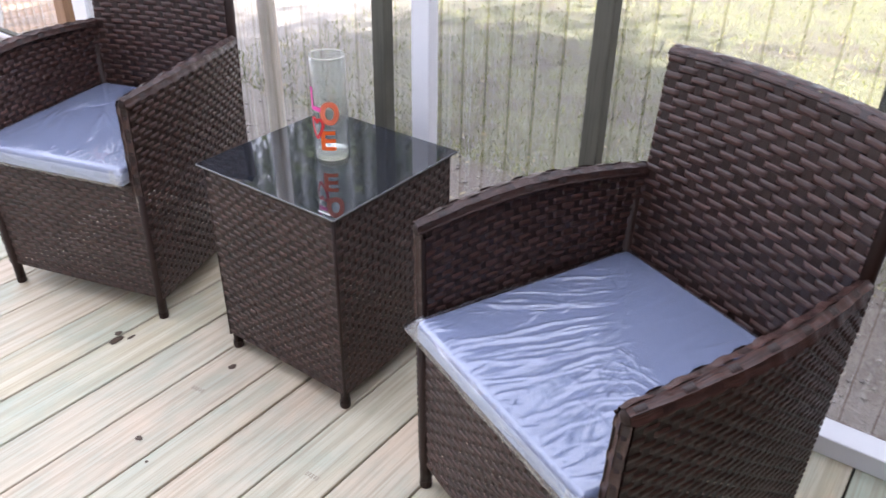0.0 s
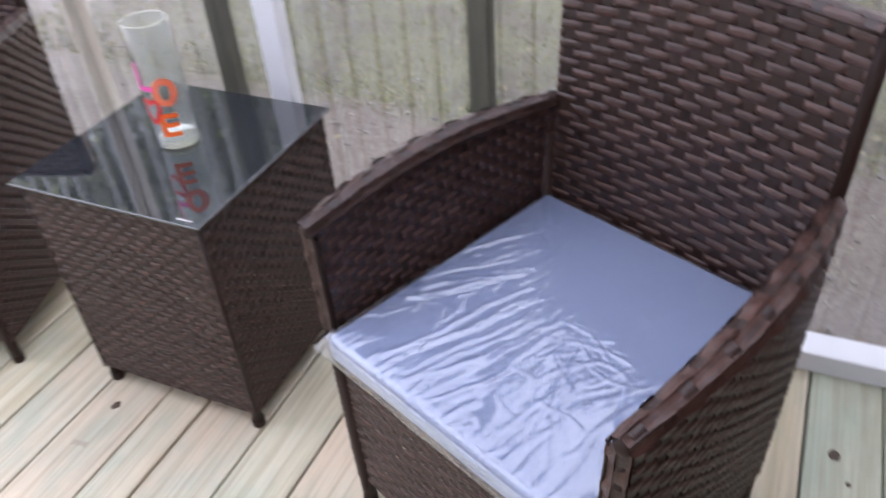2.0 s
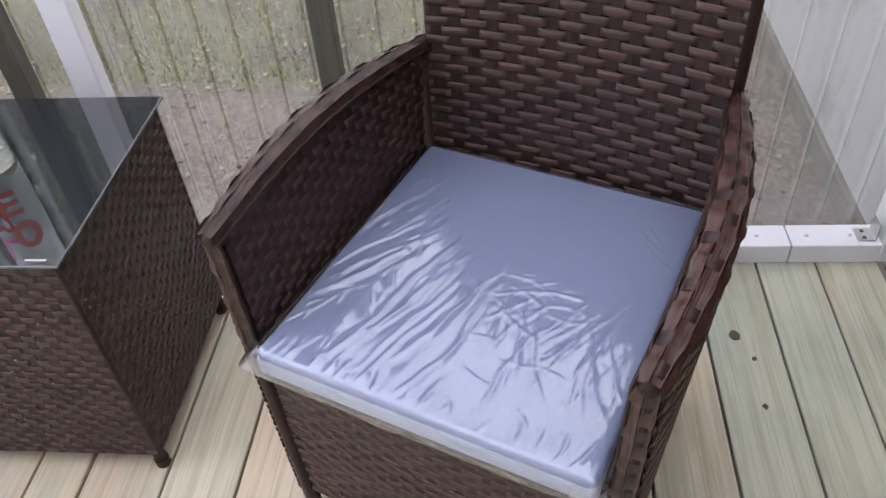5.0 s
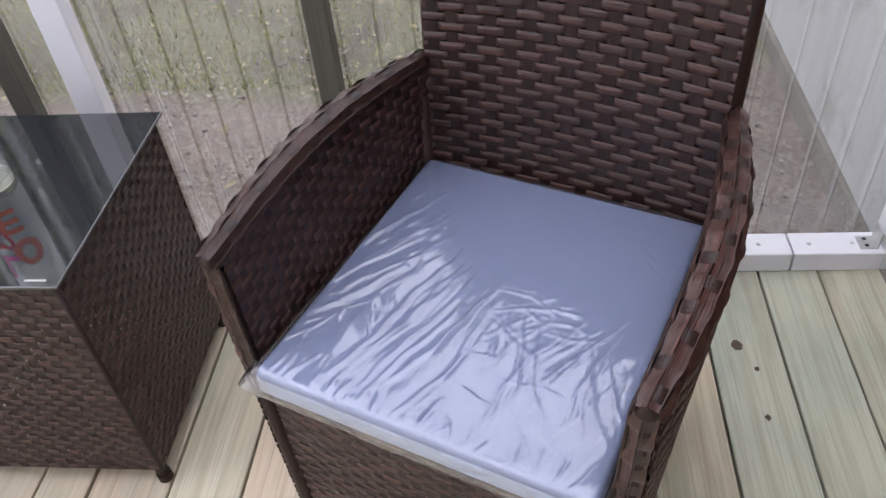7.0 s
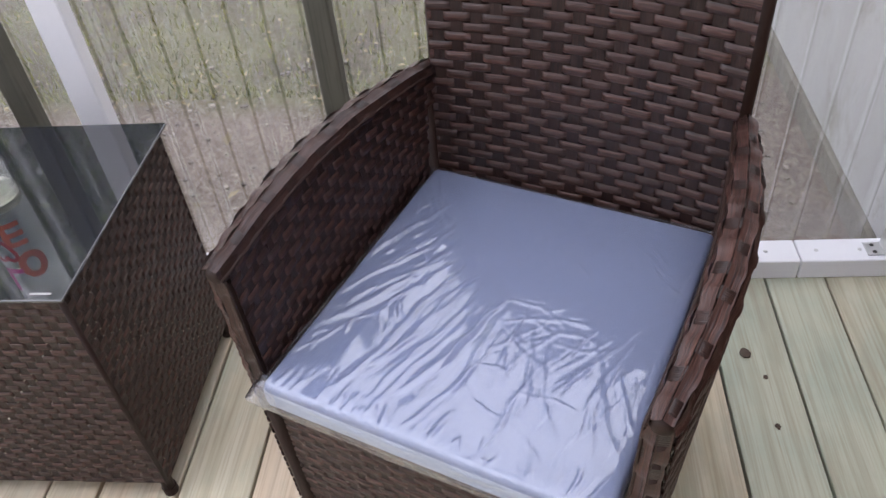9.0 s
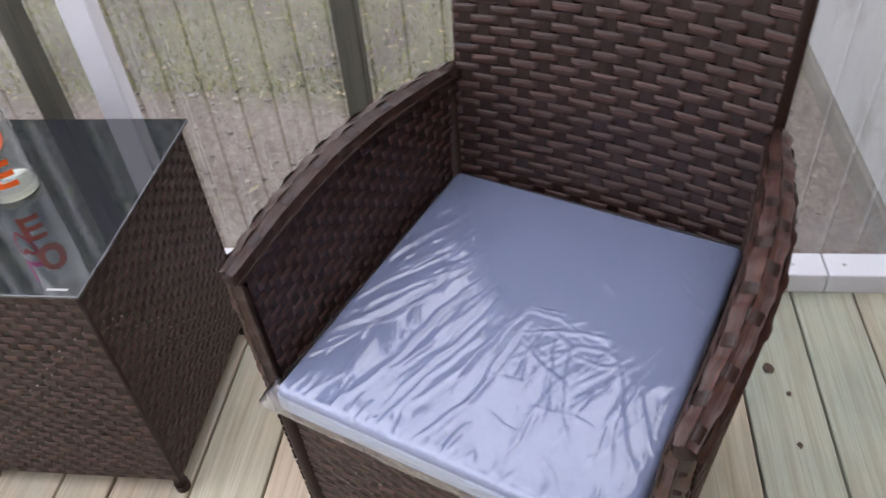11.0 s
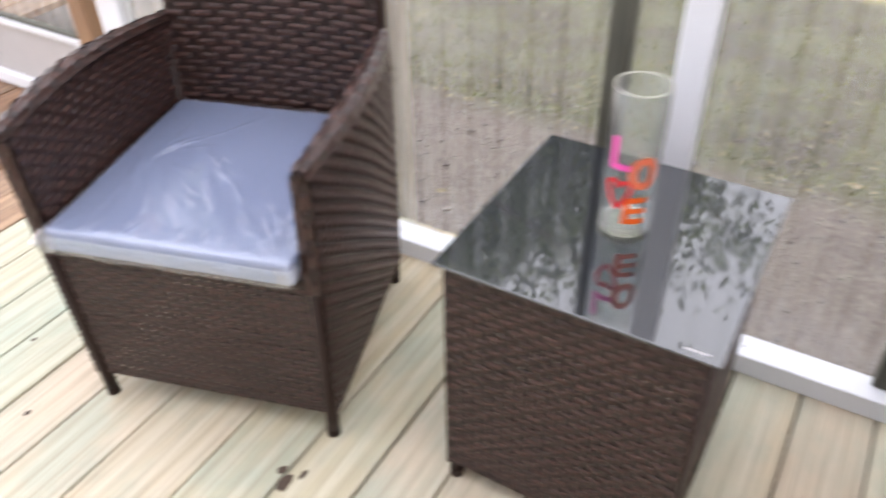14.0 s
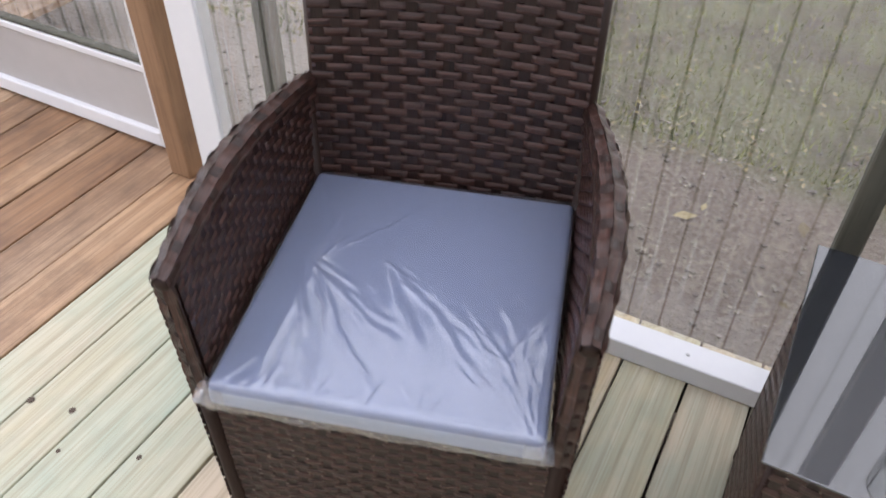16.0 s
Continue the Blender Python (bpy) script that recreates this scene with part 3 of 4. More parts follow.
# ---- side table ----
def side_table(m):
    tb = thing("side_table", m, "square brown woven wicker side table with a black glass top", "table")
    H, w = 0.497, 0.185
    for sx in (-1, 1):
        for sy in (-1, 1):
            leg = part("leg", tube([(sx * (w - 0.005), sy * (w - 0.005), 0.01), (sx * (w - 0.005), sy * (w - 0.005), H - 0.006)], 0.0105, 10), FRAME, tb, smooth=True)
            part("corner_rod", tube([(sx * (w + 0.0045), sy * (w + 0.0045), 0.04), (sx * (w + 0.0045), sy * (w + 0.0045), H - 0.004)], 0.0045, 8), FRAME, tb, smooth=True)
            part("foot_cap", lathe([(0, 0), (0.0118, 0), (0.0128, 0.002), (0.0128, 0.018), (0, 0.018)], 12), FRAME, leg).location = (sx * (w - 0.005), sy * (w - 0.005), 0)
    for k in range(4):
        turn = Matrix.Rotation(k * math.pi / 2, 3, "Z")

        def face(s, h, turn=turn):
            return turn @ Vector((-w - 0.003 + s, -w - 0.006, 0.045 + h))
        woven("side_panel", weave(face, 2 * w + 0.006, H - 0.055, 0.0175, 0.0138, 0.0025, 40 + k, 1, 0.9, over=0.45), tb)
        part("hem_rail", box(-w, w, -w - 0.004, -w + 0.006, 0.038, 0.048, 0.002), FRAME, tb).matrix_basis = Matrix.Rotation(k * math.pi / 2, 4, "Z")
        part("top_rail", box(-w, w, -w - 0.008, -w + 0.006, H - 0.014, H - 0.001, 0.002), FRAME, tb).matrix_basis = Matrix.Rotation(k * math.pi / 2, 4, "Z")
    part("glass_top", box(-0.2045, 0.2045, -0.2045, 0.2045, H, H + 0.005, 0.0015, None, 2), BLACKGLASS, tb, "black tempered glass top")
    lbl = box(-0.030, 0.0, 0, 0.0035, H + 0.0051, H + 0.0054, 0)
    ob = part("maker_label", lbl, SIDING, tb, "small white printed strip")
    ob.location = (0.185, -0.194, 0)
    return tb


# ---- vase ----
def bent_print(name, bm, radius, angle, z, material, parent):
    """Wraps a flat shape (x along, z up, in metres) round the vase."""
    for v in bm.verts:
        a = angle + v.co.x / radius
        v.co = Vector((radius * math.sin(a), -radius * math.cos(a), v.co.z + z))
    return part(name, bm, material, parent)


def stroke(points, width):
    """A flat band along points in the x-z plane, cut fine enough to bend."""
    b = bmesh.new()
    pts = []
    for a, c in zip(points, points[1:]):
        a, c = Vector((a[0], 0, a[1])), Vector((c[0], 0, c[1]))
        n = max(1, int((c - a).length / 0.003))
        pts += [a.lerp(c, k / n) for k in range(n)]
    pts.append(Vector((points[-1][0], 0, points[-1][1])))
    rows = []
    for i, p in enumerate(pts):
        d = (pts[min(i + 1, len(pts) - 1)] - pts[max(i - 1, 0)]).normalized()
        side = Vector((-d.z, 0, d.x)) * width / 2
        rows.append((b.verts.new(p - side), b.verts.new(p + side)))
    for r0, r1 in zip(rows, rows[1:]):
        b.faces.new((r0[0], r0[1], r1[1], r1[0]))
    return b


def vase(m):
    va = thing("glass_vase", m, "tall clear glass cylinder vase with coloured printed letters, on the table", "vase")
    R, H = 0.0385, 0.228
    part("glass_body", lathe([(R - 0.003, 0.004), (R, 0.006), (R, H - 0.001), (R - 0.0012, H), (R - 0.0025, H - 0.001), (R - 0.0028, 0.014)], 48), CLEAR, va, smooth=True)
    part("glass_base", lathe([(0, 0), (R - 0.004, 0), (R - 0.001, 0.002), (R - 0.001, 0.010), (R - 0.004, 0.013), (0, 0.011)], 48), BASEGLASS, va, "thick glass foot", True)
    part("rim", tube([((R - 0.0012) * math.cos(k * math.tau / 40), (R - 0.0012) * math.sin(k * math.tau / 40), H) for k in range(40)], 0.0013, 6, True), BASEGLASS, va, "rounded glass lip", True)
    rr = R + 0.0006
    w = 0.0095
    A0 = VASE_TURN
    bent_print("letter_l", join(stroke([(-0.010, 0.026), (-0.010, -0.014)], w), stroke([(-0.0147, -0.0185), (0.017, -0.0185)], w)), rr, A0 - 1.02, 0.138, PINK, va)
    o = [(0.0155 * math.cos(k * math.tau / 28), 0.0205 * math.sin(k * math.tau / 28)) for k in range(29)]
    bent_print("letter_o", stroke(o, 0.0115), rr, A0 - 0.1, 0.112, CORAL, va)
    heart = [(0.0, -0.027), (-0.010, -0.012), (-0.0165, 0.004), (-0.0155, 0.014), (-0.009, 0.0185), (-0.003, 0.016), (0.0, 0.009), (0.004, 0.016), (0.010, 0.0185), (0.016, 0.013), (0.016, 0.003), (0.010, -0.012), (0.0, -0.027)]
    bent_print("heart", stroke(heart, 0.0062), rr, A0 - 0.92, 0.079, RED, va)
    e = join(stroke([(-0.0115, -0.0225), (-0.0115, 0.0225)], w), *[stroke([(-0.007, zz), (0.0155, zz)], w * 0.92) for zz in (-0.018, 0.0, 0.018)])
    bent_print("letter_e", e, rr, A0 - 0.25, 0.050, ORANGE, va)
    return va


# ---- setting: deck ----
def plank_mesh(width, length, thick, name):
    me = bpy.data.meshes.new(name)
    b = box(-width / 2, width / 2, -length / 2, length / 2, -thick, 0, 0.003, None, 2)
    b.to_mesh(me)
    b.free()
    return me


floor = thing("floor", pose(0, 0, 0), "pale greenish new timber deck boards", "deck", kind="structure")
GAPS = [-1.138, -1.005, -0.875, -0.74, -0.607, -0.475, -0.335, -0.165, -0.018, 0.116, 0.243, 0.383, 0.48, 0.624, 0.755, 0.892, 1.03, 1.166, 1.305, 1.447, 1.585, 1.716, 1.836, 1.96]
BACK_Y, END_Y = -2.6, 1.11
rng = random.Random(4)
for a, c in zip(GAPS, GAPS[1:]):
    gap = rng.uniform(0.003, 0.006)
    me = plank_mesh(c - a - gap, END_Y - BACK_Y, 0.028, "plank")
    ob = mesh_object("plank", me, NEWDECK, floor)
    ob.location = ((a + c) / 2, (BACK_Y + END_Y) / 2, rng.uniform(-0.0012, 0.0))
    ob["label"] = "pale pressure-treated pine board"
old = thing("floor_old", pose(0, 0, 0), "brown weathered older deck boards", "deck", kind="structure")
x = -1.140
while x > -4.6:
    w = 0.137
    stop = END_Y + (0.03 if x > -2.35 else 0.9)
    ob = mesh_object("plank", plank_mesh(w - 0.005, stop - BACK_Y, 0.028, "plank"), OLDDECK, old, "orange-brown weathered board")
    ob.location = (x - w / 2, (BACK_Y + stop) / 2, rng.uniform(-0.004, -0.001))
    x -= w
part("deck_joists", join(*[box(-4.6, 1.95, y, y + 0.04, -0.19, -0.03, 0) for y in (-2.4, -1.8, -1.2, -0.6, 0.0, 0.55, 1.06)]), POSTWOOD, floor, "timber joists below the boards")

# knots in the boards
def knot(x, y, rx, ry, seed):
    r = random.Random(seed)
    b = bmesh.new()
    n = 16
    rim = [b.verts.new((rx * math.cos(k * math.tau / n) * r.uniform(0.75, 1.15), ry * math.sin(k * math.tau / n) * r.uniform(0.75, 1.15), 0)) for k in range(n)]
    mid = b.verts.new((0, 0, 0.0006))
    for k in range(n):
        b.faces.new((mid, rim[k], rim[(k + 1) % n]))
    ob = part("knot", b, KNOT, floor)
    ob.location = (x, y, 0.0009)


for i, (x, y, rx, ry) in enumerate([(1.636, 0.812, 0.010, 0.013), (1.661, 0.755, 0.005, 0.006), (1.658, 0.648, 0.005, 0.007), (-0.006, 0.32, 0.012, 0.022), (-0.027, 0.34, 0.009, 0.011), (0.012, 0.35, 0.005, 0.014), (0.304, 0.43, 0.009, 0.011), (-0.908, 0.346, 0.007, 0.008), (-0.998, 0.326, 0.009, 0.008), (-0.554, 0.19, 0.006, 0.008), (0.33, 0.151, 0.009, 0.007), (0.40, 0.12, 0.004, 0.004), (-0.72, 0.33, 0.006, 0.006), (-0.86, 0.27, 0.005, 0.005)]):
    knot(x, y, rx, ry, i)

# ---- setting: screen wall ----
RAIL_Y, PANEL_Y = 1.0, 1.078


def rail(x0, x1, label):
    ob = part("bottom_rail", box(x0, x1, RAIL_Y, RAIL_Y + 0.066, 0.0, 0.048, 0.002), WHITE, None)
    return tagged(ob, label, "rail", kind="structure")


r1 = rail(-0.98, 1.777, "white painted timber bottom rail on the deck")
r2 = rail(1.780, 1.955, "short white painted piece of bottom rail")
for x, y in ((0.624, 1.03), (1.715, 1.032), (1.815, 1.032), (1.90, 1.032), (-0.2, 1.03), (0.1, 1.03), (1.2, 1.03)):
    s = part("screw", lathe([(0, 0.002), (0.003, 0.0018), (0.0045, 0.0004), (0.0045, 0), (0, 0)], 10), SCREW, r2 if x > 1.778 else r1)
    s.location = (x, y, 0.048)
br = part("angle_bracket", join(box(1.91, 1.945, 1.012, 1.05, 0.0485, 0.051, 0.0005), box(1.9425, 1.945, 1.012, 1.05, 0.0485, 0.09, 0.0005)), SCREW, None)
tagged(br, "small galvanised corner bracket on the rail", "bracket")
for y in (1.021, 1.041):
    part("screw", lathe([(0, 0.002), (0.003, 0.0018), (0.0045, 0.0004), (0.0045, 0), (0, 0)], 10), BLACKMETAL, br).location = (1.925, y, 0.051)


def upright(name, x0, x1, y0, y1, z0, z1, material, label):
    return tagged(part(name, box(x0, x1, y0, y1, z0, z1, 0.003), material), label, "post", kind="structure")


TOP = 2.35
for name, x in (("post_grey_a", 0.883), ("post_grey_b", 0.281)):
    upright(name, x - 0.021, x + 0.021, 1.036, 1.074, 0.048, TOP, POSTWOOD, "dark weathered timber upright on the bottom rail")
upright("post_white_a", 0.386, 0.442, 1.036, 1.074, 0.048, TOP, WHITE, "white painted timber upright of the screen wall")
upright("post_white_b", -1.168, -1.08, 1.03, 1.075, 0.0, TOP, WHITE, "white painted timber upright beside the brown post")
upright("post_white_c", 1.955, 2.01, 1.0, 1.07, 0.0, TOP, WHITE, "white painted corner upright")
upright("post_brown", -1.278, -1.212, 1.02, 1.10, 0.0, TOP, BROWNPOST, "stained brown timber post")
for i, (x, y) in enumerate(((-0.285, 1.165), (-0.97, 1.11), (1.43, 1.092))):
    upright("post_outer_" + "abc"[i], x - 0.021, x + 0.021, y, y + 0.04, -0.3, TOP, PALETIMBER if i == 0 else POSTWOOD, "weathered timber upright outside the clear panels")


def corrugated(x0, x1, y, z0, z1, pitch=0.067):
    """Clear sheet with rounded ribs; a darker tint on the creases stands in for refraction."""
    b = bmesh.new()
    prof = []
    x = x0
    while x < x1:
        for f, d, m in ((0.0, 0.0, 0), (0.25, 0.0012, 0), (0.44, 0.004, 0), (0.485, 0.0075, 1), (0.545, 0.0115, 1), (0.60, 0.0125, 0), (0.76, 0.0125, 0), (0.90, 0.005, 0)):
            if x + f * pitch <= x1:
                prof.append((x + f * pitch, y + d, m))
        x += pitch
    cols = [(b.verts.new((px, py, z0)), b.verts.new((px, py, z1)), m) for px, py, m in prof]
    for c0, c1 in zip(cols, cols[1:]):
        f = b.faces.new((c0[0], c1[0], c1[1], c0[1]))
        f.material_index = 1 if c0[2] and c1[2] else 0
        f.smooth = True
    return b


for i, (x0, x1) in enumerate(((-1.08, -0.33), (-0.345, 0.42), (0.405, 1.17), (1.155, 1.93))):
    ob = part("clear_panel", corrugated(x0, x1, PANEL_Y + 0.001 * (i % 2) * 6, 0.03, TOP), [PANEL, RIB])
    tagged(ob, "clear corrugated plastic sheet with vertical ribs", "wall panel", "clear wall panels", "structure")
    ob.visible_shadow = False
tagged(part("top_rail", box(-1.17, 1.93, 1.036, 1.074, TOP, TOP + 0.06, 0.002), WHITE), "white painted top rail", "rail", kind="structure")

# the screen wall stands one degree off square to the boards
SKEW = Matrix.Translation((1.1, 1.0, 0)) @ Matrix.Rotation(radians(1.0), 4, "Z") @ Matrix.Translation((-1.1, -1.0, 0))
for ob in [o for o in bpy.data.objects if o.parent is None and o.name.split(".")[0] in ("bottom_rail", "angle_bracket", "post_white_a", "post_white_c", "post_grey_a", "post_grey_b", "post_outer_a", "post_outer_c", "clear_panel", "top_rail")]:
    ob.matrix_basis = SKEW @ ob.matrix_basis

# ---- setting: screened bay on the old deck ----
bay = thing("door_1", pose(0, 0, 0), "white framed screen door with a solid kick panel", "door", kind="structure")
BY = 1.09
part("stile", box(-1.372, -1.281, BY, BY + 0.045, 0.005, TOP, 0.003), WHITE, bay)
part("stile", box(-2.27, -2.16, BY, BY + 0.045, 0.005, TOP, 0.003), WHITE, bay)
part("bottom_rail", box(-2.16, -1.372, BY, BY + 0.045, 0.005, 0.05, 0.003), WHITE, bay)
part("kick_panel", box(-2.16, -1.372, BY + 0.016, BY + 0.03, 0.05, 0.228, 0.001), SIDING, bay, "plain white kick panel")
part("lock_rail", box(-2.16, -1.372, BY + 0.006, BY + 0.04, 0.230, 0.250, 0.002), WHITE, bay)
part("beading", box(-2.16, -1.372, BY + 0.010, BY + 0.036, 0.252, 0.262, 0.002), POSTWOOD, bay, "dark line of the sheet's lower edge")
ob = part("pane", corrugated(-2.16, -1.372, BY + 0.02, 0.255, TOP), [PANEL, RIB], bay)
ob.visible_shadow = False
upright("post_dark", -2.39, -2.285, 1.05, 1.15, 0.0, TOP, DARKPOST, "dark stained timber post")

# ---- setting: house ----
wall = part("wall_east", box(2.075, 2.25, 1.0, 9.0, -0.165, 3.2, 0.002), STAINED)
tagged(wall, "white painted house wall", "wall", kind="structure")
# Added out of view: dark, low wall that cuts side light on the chairs.
inner = part("wall_light_block", box(1.965, 2.25, BACK_Y, 0.998, 0.0, 1.9, 0.002), DARKPOST)
tagged(inner, "unseen dark end wall added to hold back light from the east", "wall", kind="structure")
tagged(part("foundation", box(2.06, 2.24, 1.0, 9.0, -0.42, -0.165, 0.004), CONCRETE), "mossy concrete foundation strip of the house", "foundation", kind="structure")
# Unseen house bulk: sized to keep the sun off the deck, white for bounce.
tagged(part("wall_sun_block", box(-3.75, 4.5, BACK_Y - 6.8, BACK_Y, -0.4, 5.6, 0.002), WHITE), "unseen house wall behind the deck, added for sun shade and bounce light", "wall", kind="structure")
# Roof out of view, lengthens the shadow over deck and near yard.
house_roof = bmesh.new()
prism = [house_roof.verts.new(p) for p in ((-3.8, -2.4, 5.6), (4.6, -2.4, 5.6), (4.6, -6.0, 8.6), (-3.8, -6.0, 8.6), (-3.8, -9.6, 5.6), (4.6, -9.6, 5.6))]
for f in ((0, 1, 2, 3), (3, 2, 5, 4), (0, 3, 4), (1, 5, 2), (0, 4, 5, 1)):
    house_roof.faces.new([prism[k] for k in f])
tagged(part("roof", house_roof, CONCRETE), "unseen grey house roof, added to shade the deck", "roof", kind="structure")



# ---- outdoors ----
def ground_mat():
    m, t, p = mat("yard_ground")
    v = coords(t)
    sep = t.nodes.new("ShaderNodeSeparateXYZ")
    t.links.new(v, sep.inputs[0])
    big, med, fine = noise_tex(t, v, 0.6, 4), noise_tex(t, v, 6, 5), noise_tex(t, v, 60, 4)
    dirt = mix(t, med, (0.07, 0.055, 0.046), (0.20, 0.16, 0.132))
    dirt = mix(t, ramp(t, fine, [(0.45, (0, 0, 0)), (0.7, (0.6, 0.6, 0.6))]), dirt, (0.29, 0.245, 0.205))
    grass = mix(t, med, (0.04, 0.055, 0.02), (0.13, 0.15, 0.055))
    grass = mix(t, ramp(t, fine, [(0.4, (0, 0, 0)), (0.7, (0.7, 0.7, 0.7))]), grass, (0.20, 0.175, 0.11))
    patchy = noise_tex(t, v, 2.2, 5, 0.7)
    grass = mix(t, ramp(t, patchy, [(0.45, (0, 0, 0)), (0.62, (0.85, 0.85, 0.85))]), grass, (0.055, 0.046, 0.034))
    gravel = mix(t, med, (0.19, 0.17, 0.15), (0.31, 0.285, 0.255))
    yy = maths(t, "ADD", sep.outputs[1], maths(t, "MULTIPLY", big, 0.9))
    col = mix(t, ramp(t, maths(t, "MULTIPLY", yy, 0.1), [(0.245, (0, 0, 0)), (0.265, (0.8, 0.8, 0.8))]), dirt, grass)
    xx = maths(t, "ADD", sep.outputs[0], maths(t, "MULTIPLY", big, 3.0))
    xx = maths(t, "ADD", xx, maths(t, "MULTIPLY", sep.outputs[1], 0.25))
    col = mix(t, ramp(t, maths(t, "ADD", maths(t, "MULTIPLY", xx, 0.1), 0.5), [(0.50, (1, 1, 1)), (0.62, (0, 0, 0))]), col, gravel)
    t.links.new(col, p.inputs["Base Color"])
    p.inputs["Roughness"].default_value = 0.95
    bump(t, p, maths(t, "ADD", med, fine), 0.8, 0.02)
    return m


GROUND_Z = -0.24
gb = bmesh.new()
bmesh.ops.create_grid(gb, x_segments=90, y_segments=90, size=12, matrix=Matrix.Translation((0, 8, 0)))
for v in gb.verts:
    v.co.z = GROUND_Z + 0.03 * noise.noise(v.co * 0.9) + 0.012 * noise.noise(v.co * 4)
far = [gb.verts.new(p) for p in ((-400, -400, GROUND_Z - 0.05), (400, -400, GROUND_Z - 0.05), (400, 400, GROUND_Z - 0.05), (-400, 400, GROUND_Z - 0.05))]
gb.faces.new(far)
tagged(part("ground", gb, ground_mat(), None, "", True), "yard of bare earth, leaf litter and patchy grass", "ground", kind="structure")


def leaf_mat(name, a, b):
    m, t, p = mat(name)
    geo = t.nodes.new("ShaderNodeNewGeometry")
    t.links.new(mix(t, geo.outputs["Random Per Island"], a, b), p.inputs["Base Color"])
    p.inputs["Roughness"].default_value = 0.6
    return m


LITTER, BLADE, FOLIAGE = leaf_mat("dry_leaves", (0.09, 0.065, 0.035), (0.33, 0.27, 0.14)), leaf_mat("grass_blades", (0.035, 0.06, 0.012), (0.27, 0.27, 0.075)), leaf_mat("tree_leaves", (0.03, 0.055, 0.015), (0.09, 0.12, 0.03))
BARK = simple("bark", (0.07, 0.055, 0.045), (0.15, 0.125, 0.10), 0.9, 12, 0.8, 0, 0.01)


def ground_scatter(name, count, region, size, material, label, category, upright_=False, seed=1):
    r = random.Random(seed)
    verts, faces = [], []
    x0, x1, y0, y1 = region
    for _ in range(count):
        x, y = r.uniform(x0, x1), y0 + (y1 - y0) * r.random() ** 1.5
        s, a = size * r.uniform(0.5, 1.4), r.uniform(0, math.tau)
        c = Vector((x, y, GROUND_Z + 0.03 * noise.noise(Vector((x, y, 0)) * 0.9) + 0.014))
        k = len(verts)
        d = Vector((math.cos(a), math.sin(a), 0))
        n = Vector((-d.y, d.x, 0))
        if upright_:
            tip = c + Vector((r.uniform(-0.6, 0.6) * s, r.uniform(-0.6, 0.6) * s, s))
            verts += [c - d * s * 0.09, c + d * s * 0.09, tip]
            faces.append((k, k + 1, k + 2))
        else:
            z = Vector((0, 0, s * r.uniform(0.1, 0.5)))
            verts += [c - d * s, c - n * s * 0.45 + z, c + d * s + z * 0.5, c + n * s * 0.45 + z * 0.2]
            faces += [(k, k + 1, k + 2), (k, k + 2, k + 3)]
    me = bpy.data.meshes.new(name)
    me.from_pydata([tuple(v) for v in verts], [], faces)
    return tagged(mesh_object(name, me, material), label, category, kind="stuff")


def pebbles(count, region, seed):
    r = random.Random(seed)
    verts, faces = [], []
    for _ in range(count):
        x, y = r.uniform(region[0], region[1]), r.uniform(region[2], region[3])
        s = r.uniform(0.004, 0.012)
        c = Vector((x, y, GROUND_Z + 0.03 * noise.noise(Vector((x, y, 0)) * 0.9) + 0.008))
        k = len(verts)
        for ring, z in ((0.9, 0.0), (0.75, 0.6)):
            for j in range(6):
                a = j * math.tau / 6 + r.uniform(-0.3, 0.3)
                q = s * ring * r.uniform(0.75, 1.15)
                verts.append(c + Vector((q * math.cos(a), q * math.sin(a), z * s)))
        faces += [(k + j, k + (j + 1) % 6, k + 6 + (j + 1) % 6, k + 6 + j) for j in range(6)] + [tuple(range(k + 6, k + 12))]
    me = bpy.data.meshes.new("pebbles")
    me.from_pydata([tuple(v) for v in verts], [], faces)
    return tagged(mesh_object("pebbles", me, STONES), "small grey-brown stones and clods on the bare earth", "stones", kind="stuff")


STONES = leaf_mat("grey_brown_stones", (0.07, 0.058, 0.05), (0.27, 0.235, 0.20))
pebbles(900, (-2.0, 1.98, 1.15, 2.4), 12)
ground_scatter("leaf_litter", 9000, (-6, 1.98, 2.1, 9), 0.012, LITTER, "scattered dry yellow-brown leaves on the ground", "leaves", seed=2)
ground_scatter("fallen_leaf_scatter", 26, (-2, 1.9, 1.2, 2.3), 0.03, LITTER, "a few yellow leaves on the bare earth", "leaves", seed=8)
ground_scatter("grass", 24000, (-2.2, 1.98, 2.15, 9), 0.030, BLADE, "short patchy green and straw-coloured grass", "grass", True, 3)


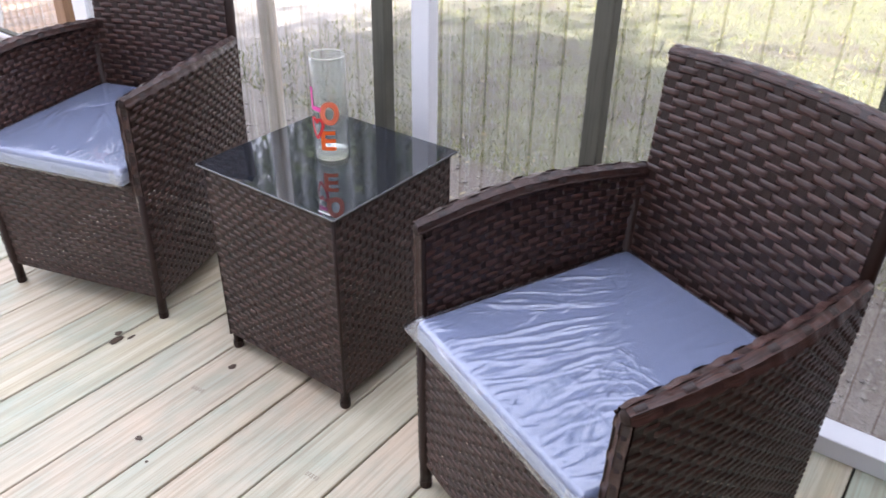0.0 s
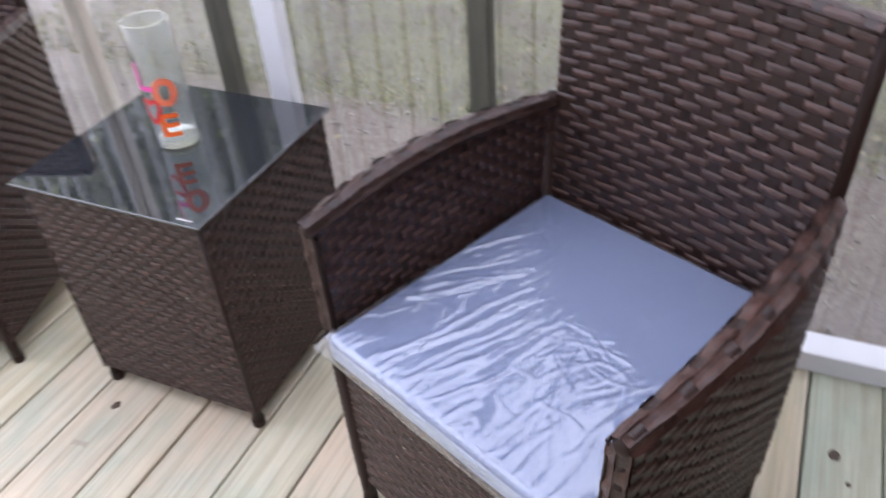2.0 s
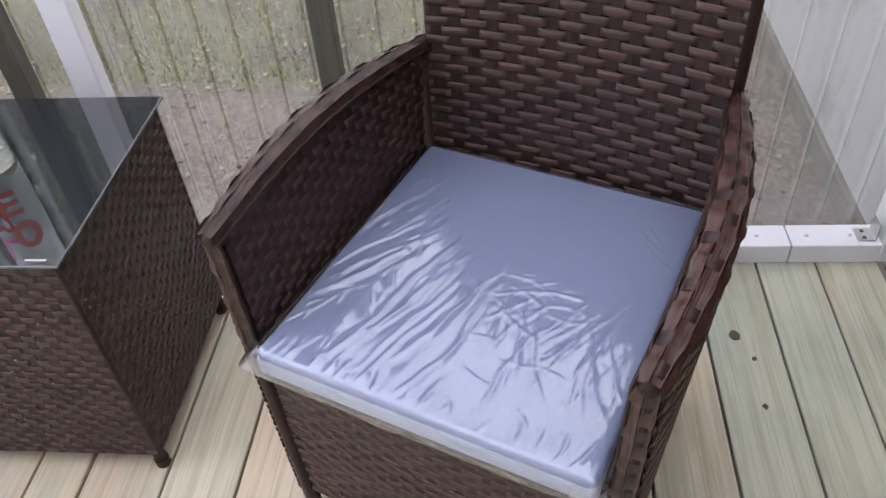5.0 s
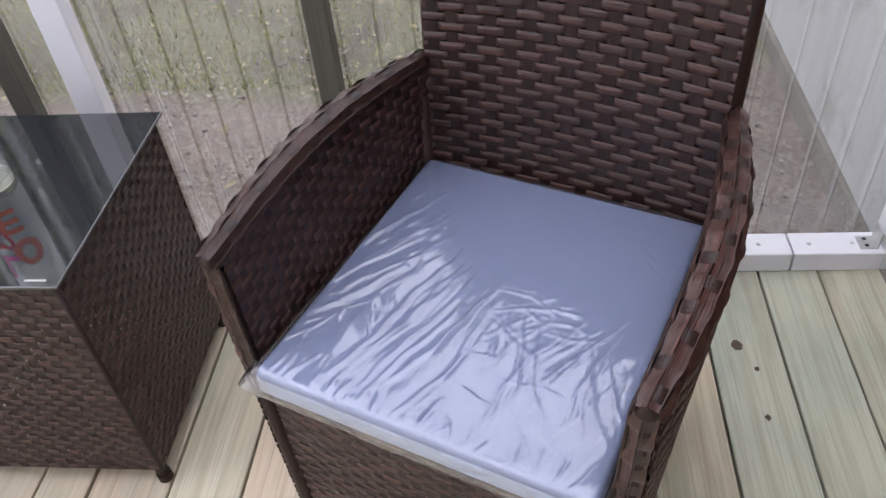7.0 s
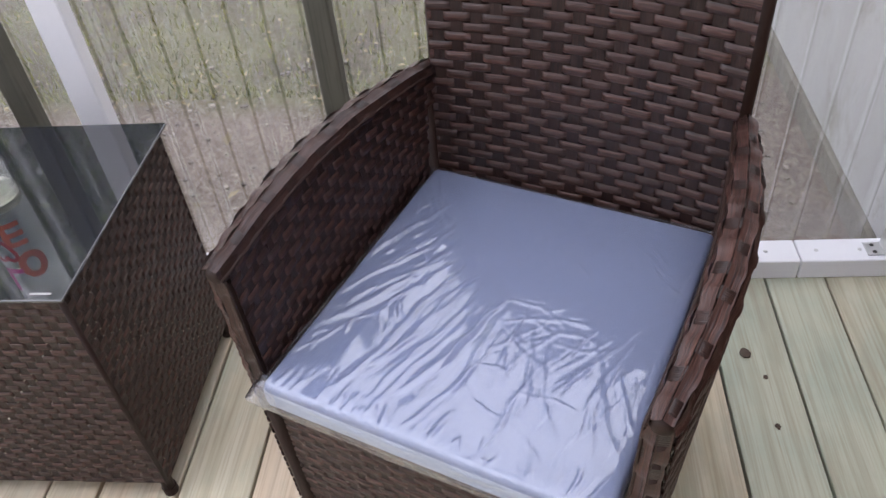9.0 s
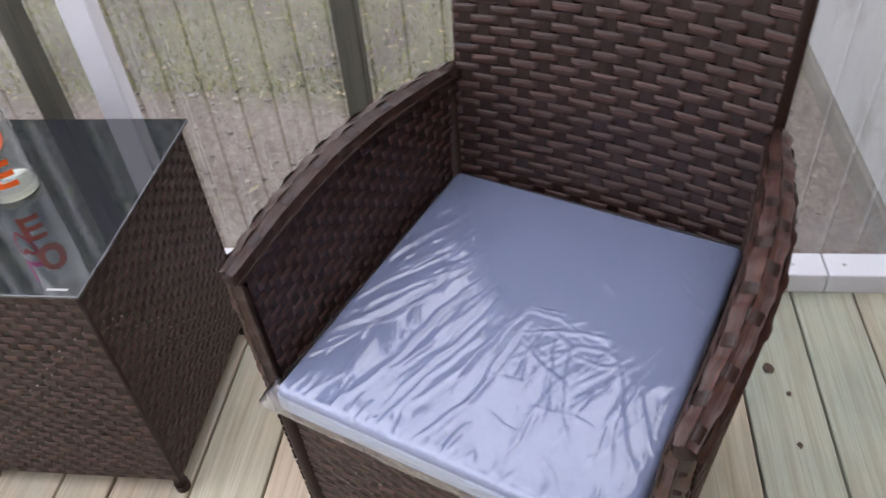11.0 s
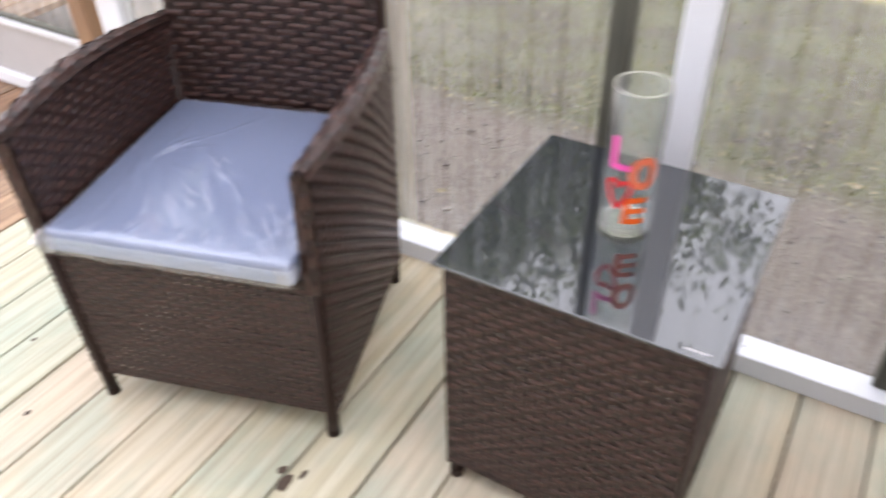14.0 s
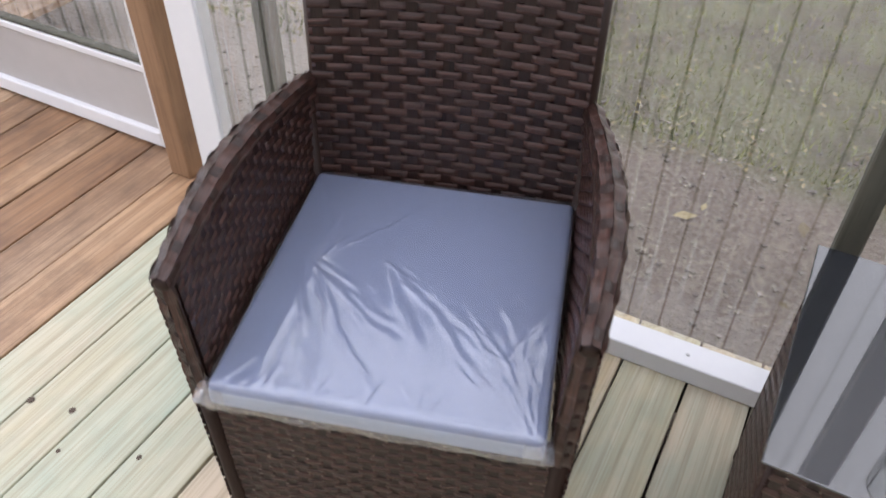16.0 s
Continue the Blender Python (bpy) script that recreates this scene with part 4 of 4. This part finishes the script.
def tree(x, y, height, seed, crown=3.0, leaves=15000):
    r = random.Random(seed)
    tr = thing("tree", pose(x, y, GROUND_Z - 0.05), "tall leafy garden tree with grey bark", "tree", "yard trees")
    b = [tube([(0, 0, 0), (0.05, 0.03, height * 0.3), (r.uniform(-.2, .2), r.uniform(-.2, .2), height * 0.65), (r.uniform(-.3, .3), r.uniform(-.3, .3), height * 0.92)], [0.17, 0.13, 0.09, 0.03], 9)]
    tips = []
    for _ in range(9):
        z = height * r.uniform(0.35, 0.8)
        a, ln = r.uniform(0, math.tau), crown * r.uniform(0.5, 1.0)
        e = Vector((math.cos(a) * ln, math.sin(a) * ln, z + ln * r.uniform(0.2, 0.7)))
        b.append(tube([(0, 0, z), tuple(e * 0.5 + Vector((0, 0, z * 0.5 - 0.1))), tuple(e)], [0.06, 0.04, 0.012], 6))
        tips += [e, e * 0.6 + Vector((0, 0, z * 0.4))]
    tips += [Vector((r.uniform(-.8, .8), r.uniform(-.8, .8), height * r.uniform(0.75, 1.0))) for _ in range(8)]
    part("trunk", join(*b), BARK, tr, "", True)
    verts, faces = [], []
    for _ in range(leaves):
        t0 = r.choice(tips)
        c = t0 + Vector((r.gauss(0, 0.5), r.gauss(0, 0.5), r.gauss(0, 0.42)))
        d = Vector((r.gauss(0, 1), r.gauss(0, 1), r.gauss(0, 1))).normalized()
        n = d.orthogonal().normalized()
        s = r.uniform(0.045, 0.095)
        k = len(verts)
        verts += [c - d * s, c + n * s * 0.5, c + d * s, c - n * s * 0.5]
        faces.append((k, k + 1, k + 2, k + 3))
    me = bpy.data.meshes.new("crown")
    me.from_pydata([tuple(v) for v in verts], [], faces)
    mesh_object("crown", me, FOLIAGE, tr)
    return tr


for i, (x, y, h) in enumerate(((-9.0, 9.5, 9.5), (-5.8, 12.0, 11.0), (-2.6, 11.5, 9.0), (-12.5, 7.0, 9.0), (1.5, 14.0, 7.0), (5.0, 14.0, 7.5), (-7.0, 16.0, 12.0), (-4.4, 8.0, 8.5), (-7.6, 6.6, 8.5))):
    tree(x, y, h, 50 + i)
# Out of view on the sun's side, added to dapple light on the old deck.
tree(-5.3, -5.4, 7.5, 78, 2.4, 13000)

# ---- small things ----
INK = plain("faint_ink", (0.33, 0.285, 0.215), 0.7)


def dead_sapling(x, y):
    sp = thing("dead_sapling", pose(x, y, GROUND_Z), "thin bare grey forked sapling in the yard", "sapling")
    part("stem", tube([(0, 0, -0.05), (0.01, 0.02, 0.25), (-0.02, 0.03, 0.55), (0.0, 0.05, 0.9)], [0.022, 0.018, 0.014, 0.006], 8), BARK, sp, "", True)
    for a, z, ln in ((0.6, 0.3, 0.4), (2.7, 0.42, 0.5), (4.2, 0.55, 0.35), (1.9, 0.65, 0.3)):
        part("branch", tube([(0, 0.025, z), (math.cos(a) * ln * 0.5, 0.02 + math.sin(a) * ln * 0.4, z + ln * 0.45), (math.cos(a) * ln * 0.8, math.sin(a) * ln * 0.7, z + ln)], [0.011, 0.008, 0.003], 6), BARK, sp, "", True)


def wire_stand(m):
    ws = thing("wire_plant_stand", m, "black curled wire plant stand on the old deck", "plant stand")
    for z, r in ((0.012, 0.10), (0.30, 0.13)):
        part("hoop", tube([(r * math.cos(k * math.tau / 28), r * math.sin(k * math.tau / 28), z) for k in range(28)], 0.006, 6, True), BLACKMETAL, ws, "", True)
    for k in range(3):
        a = k * math.tau / 3 + 0.4
        c, d = math.cos(a), math.sin(a)
        part("leg", tube([(0.13 * c, 0.13 * d, 0.30), (0.15 * c, 0.15 * d, 0.18), (0.09 * c, 0.09 * d, 0.08), (0.12 * c, 0.12 * d, 0.006)], 0.006, 6), BLACKMETAL, ws, "", True)


def white_pot(m):
    po = thing("white_planter", m, "rounded white planter on the old deck", "planter")
    part("pot", lathe([(0, 0), (0.13, 0), (0.16, 0.04), (0.20, 0.16), (0.205, 0.27), (0.22, 0.28), (0.22, 0.305), (0.195, 0.305), (0.19, 0.25), (0, 0.25)], 32), WHITE, po, "", True)
    part("soil", lathe([(0, 0.262), (0.1, 0.266), (0.188, 0.258), (0.188, 0.252), (0, 0.252)], 24), BARK, po, "dark potting soil")


dead_sapling(-0.38, 3.65)
wire_stand(pose(-2.16, 0.83, 0))
white_pot(pose(-2.62, 1.22, 0))
for i, (x, y, turn) in enumerate(((0.303, 0.328, 8), (0.701, 0.302, 4))):
    stamp = thing("board_stamp", pose(x, y, 0.0005, 0, 0, turn), "faint grey ink stamp on a deck board", "stamp", "ink stamps")
    for k in range(5):
        part("bar", box(-0.016 + 0.007 * k, -0.012 + 0.007 * k, -0.006 + 0.002 * (k % 2), 0.006, 0, 0.0003, 0), INK, stamp)

# ---- furniture ----
side_table(pose(0.431, 0.677, 0, 0, 0, 0.3))
vase(pose(0.429, 0.691, 0.5022))
armchair(A_POSE, "dark brown woven resin wicker armchair angled beside the white end wall")
armchair(B_POSE, "dark brown woven resin wicker armchair standing beside the older brown deck")
seat_cushion(A_POSE, 1, 1.0, "blue-grey seat cushion in creased clear plastic, on the chair")
seat_cushion(B_POSE, 2, 0.28, "blue-grey seat cushion in smooth clear plastic, on the chair")
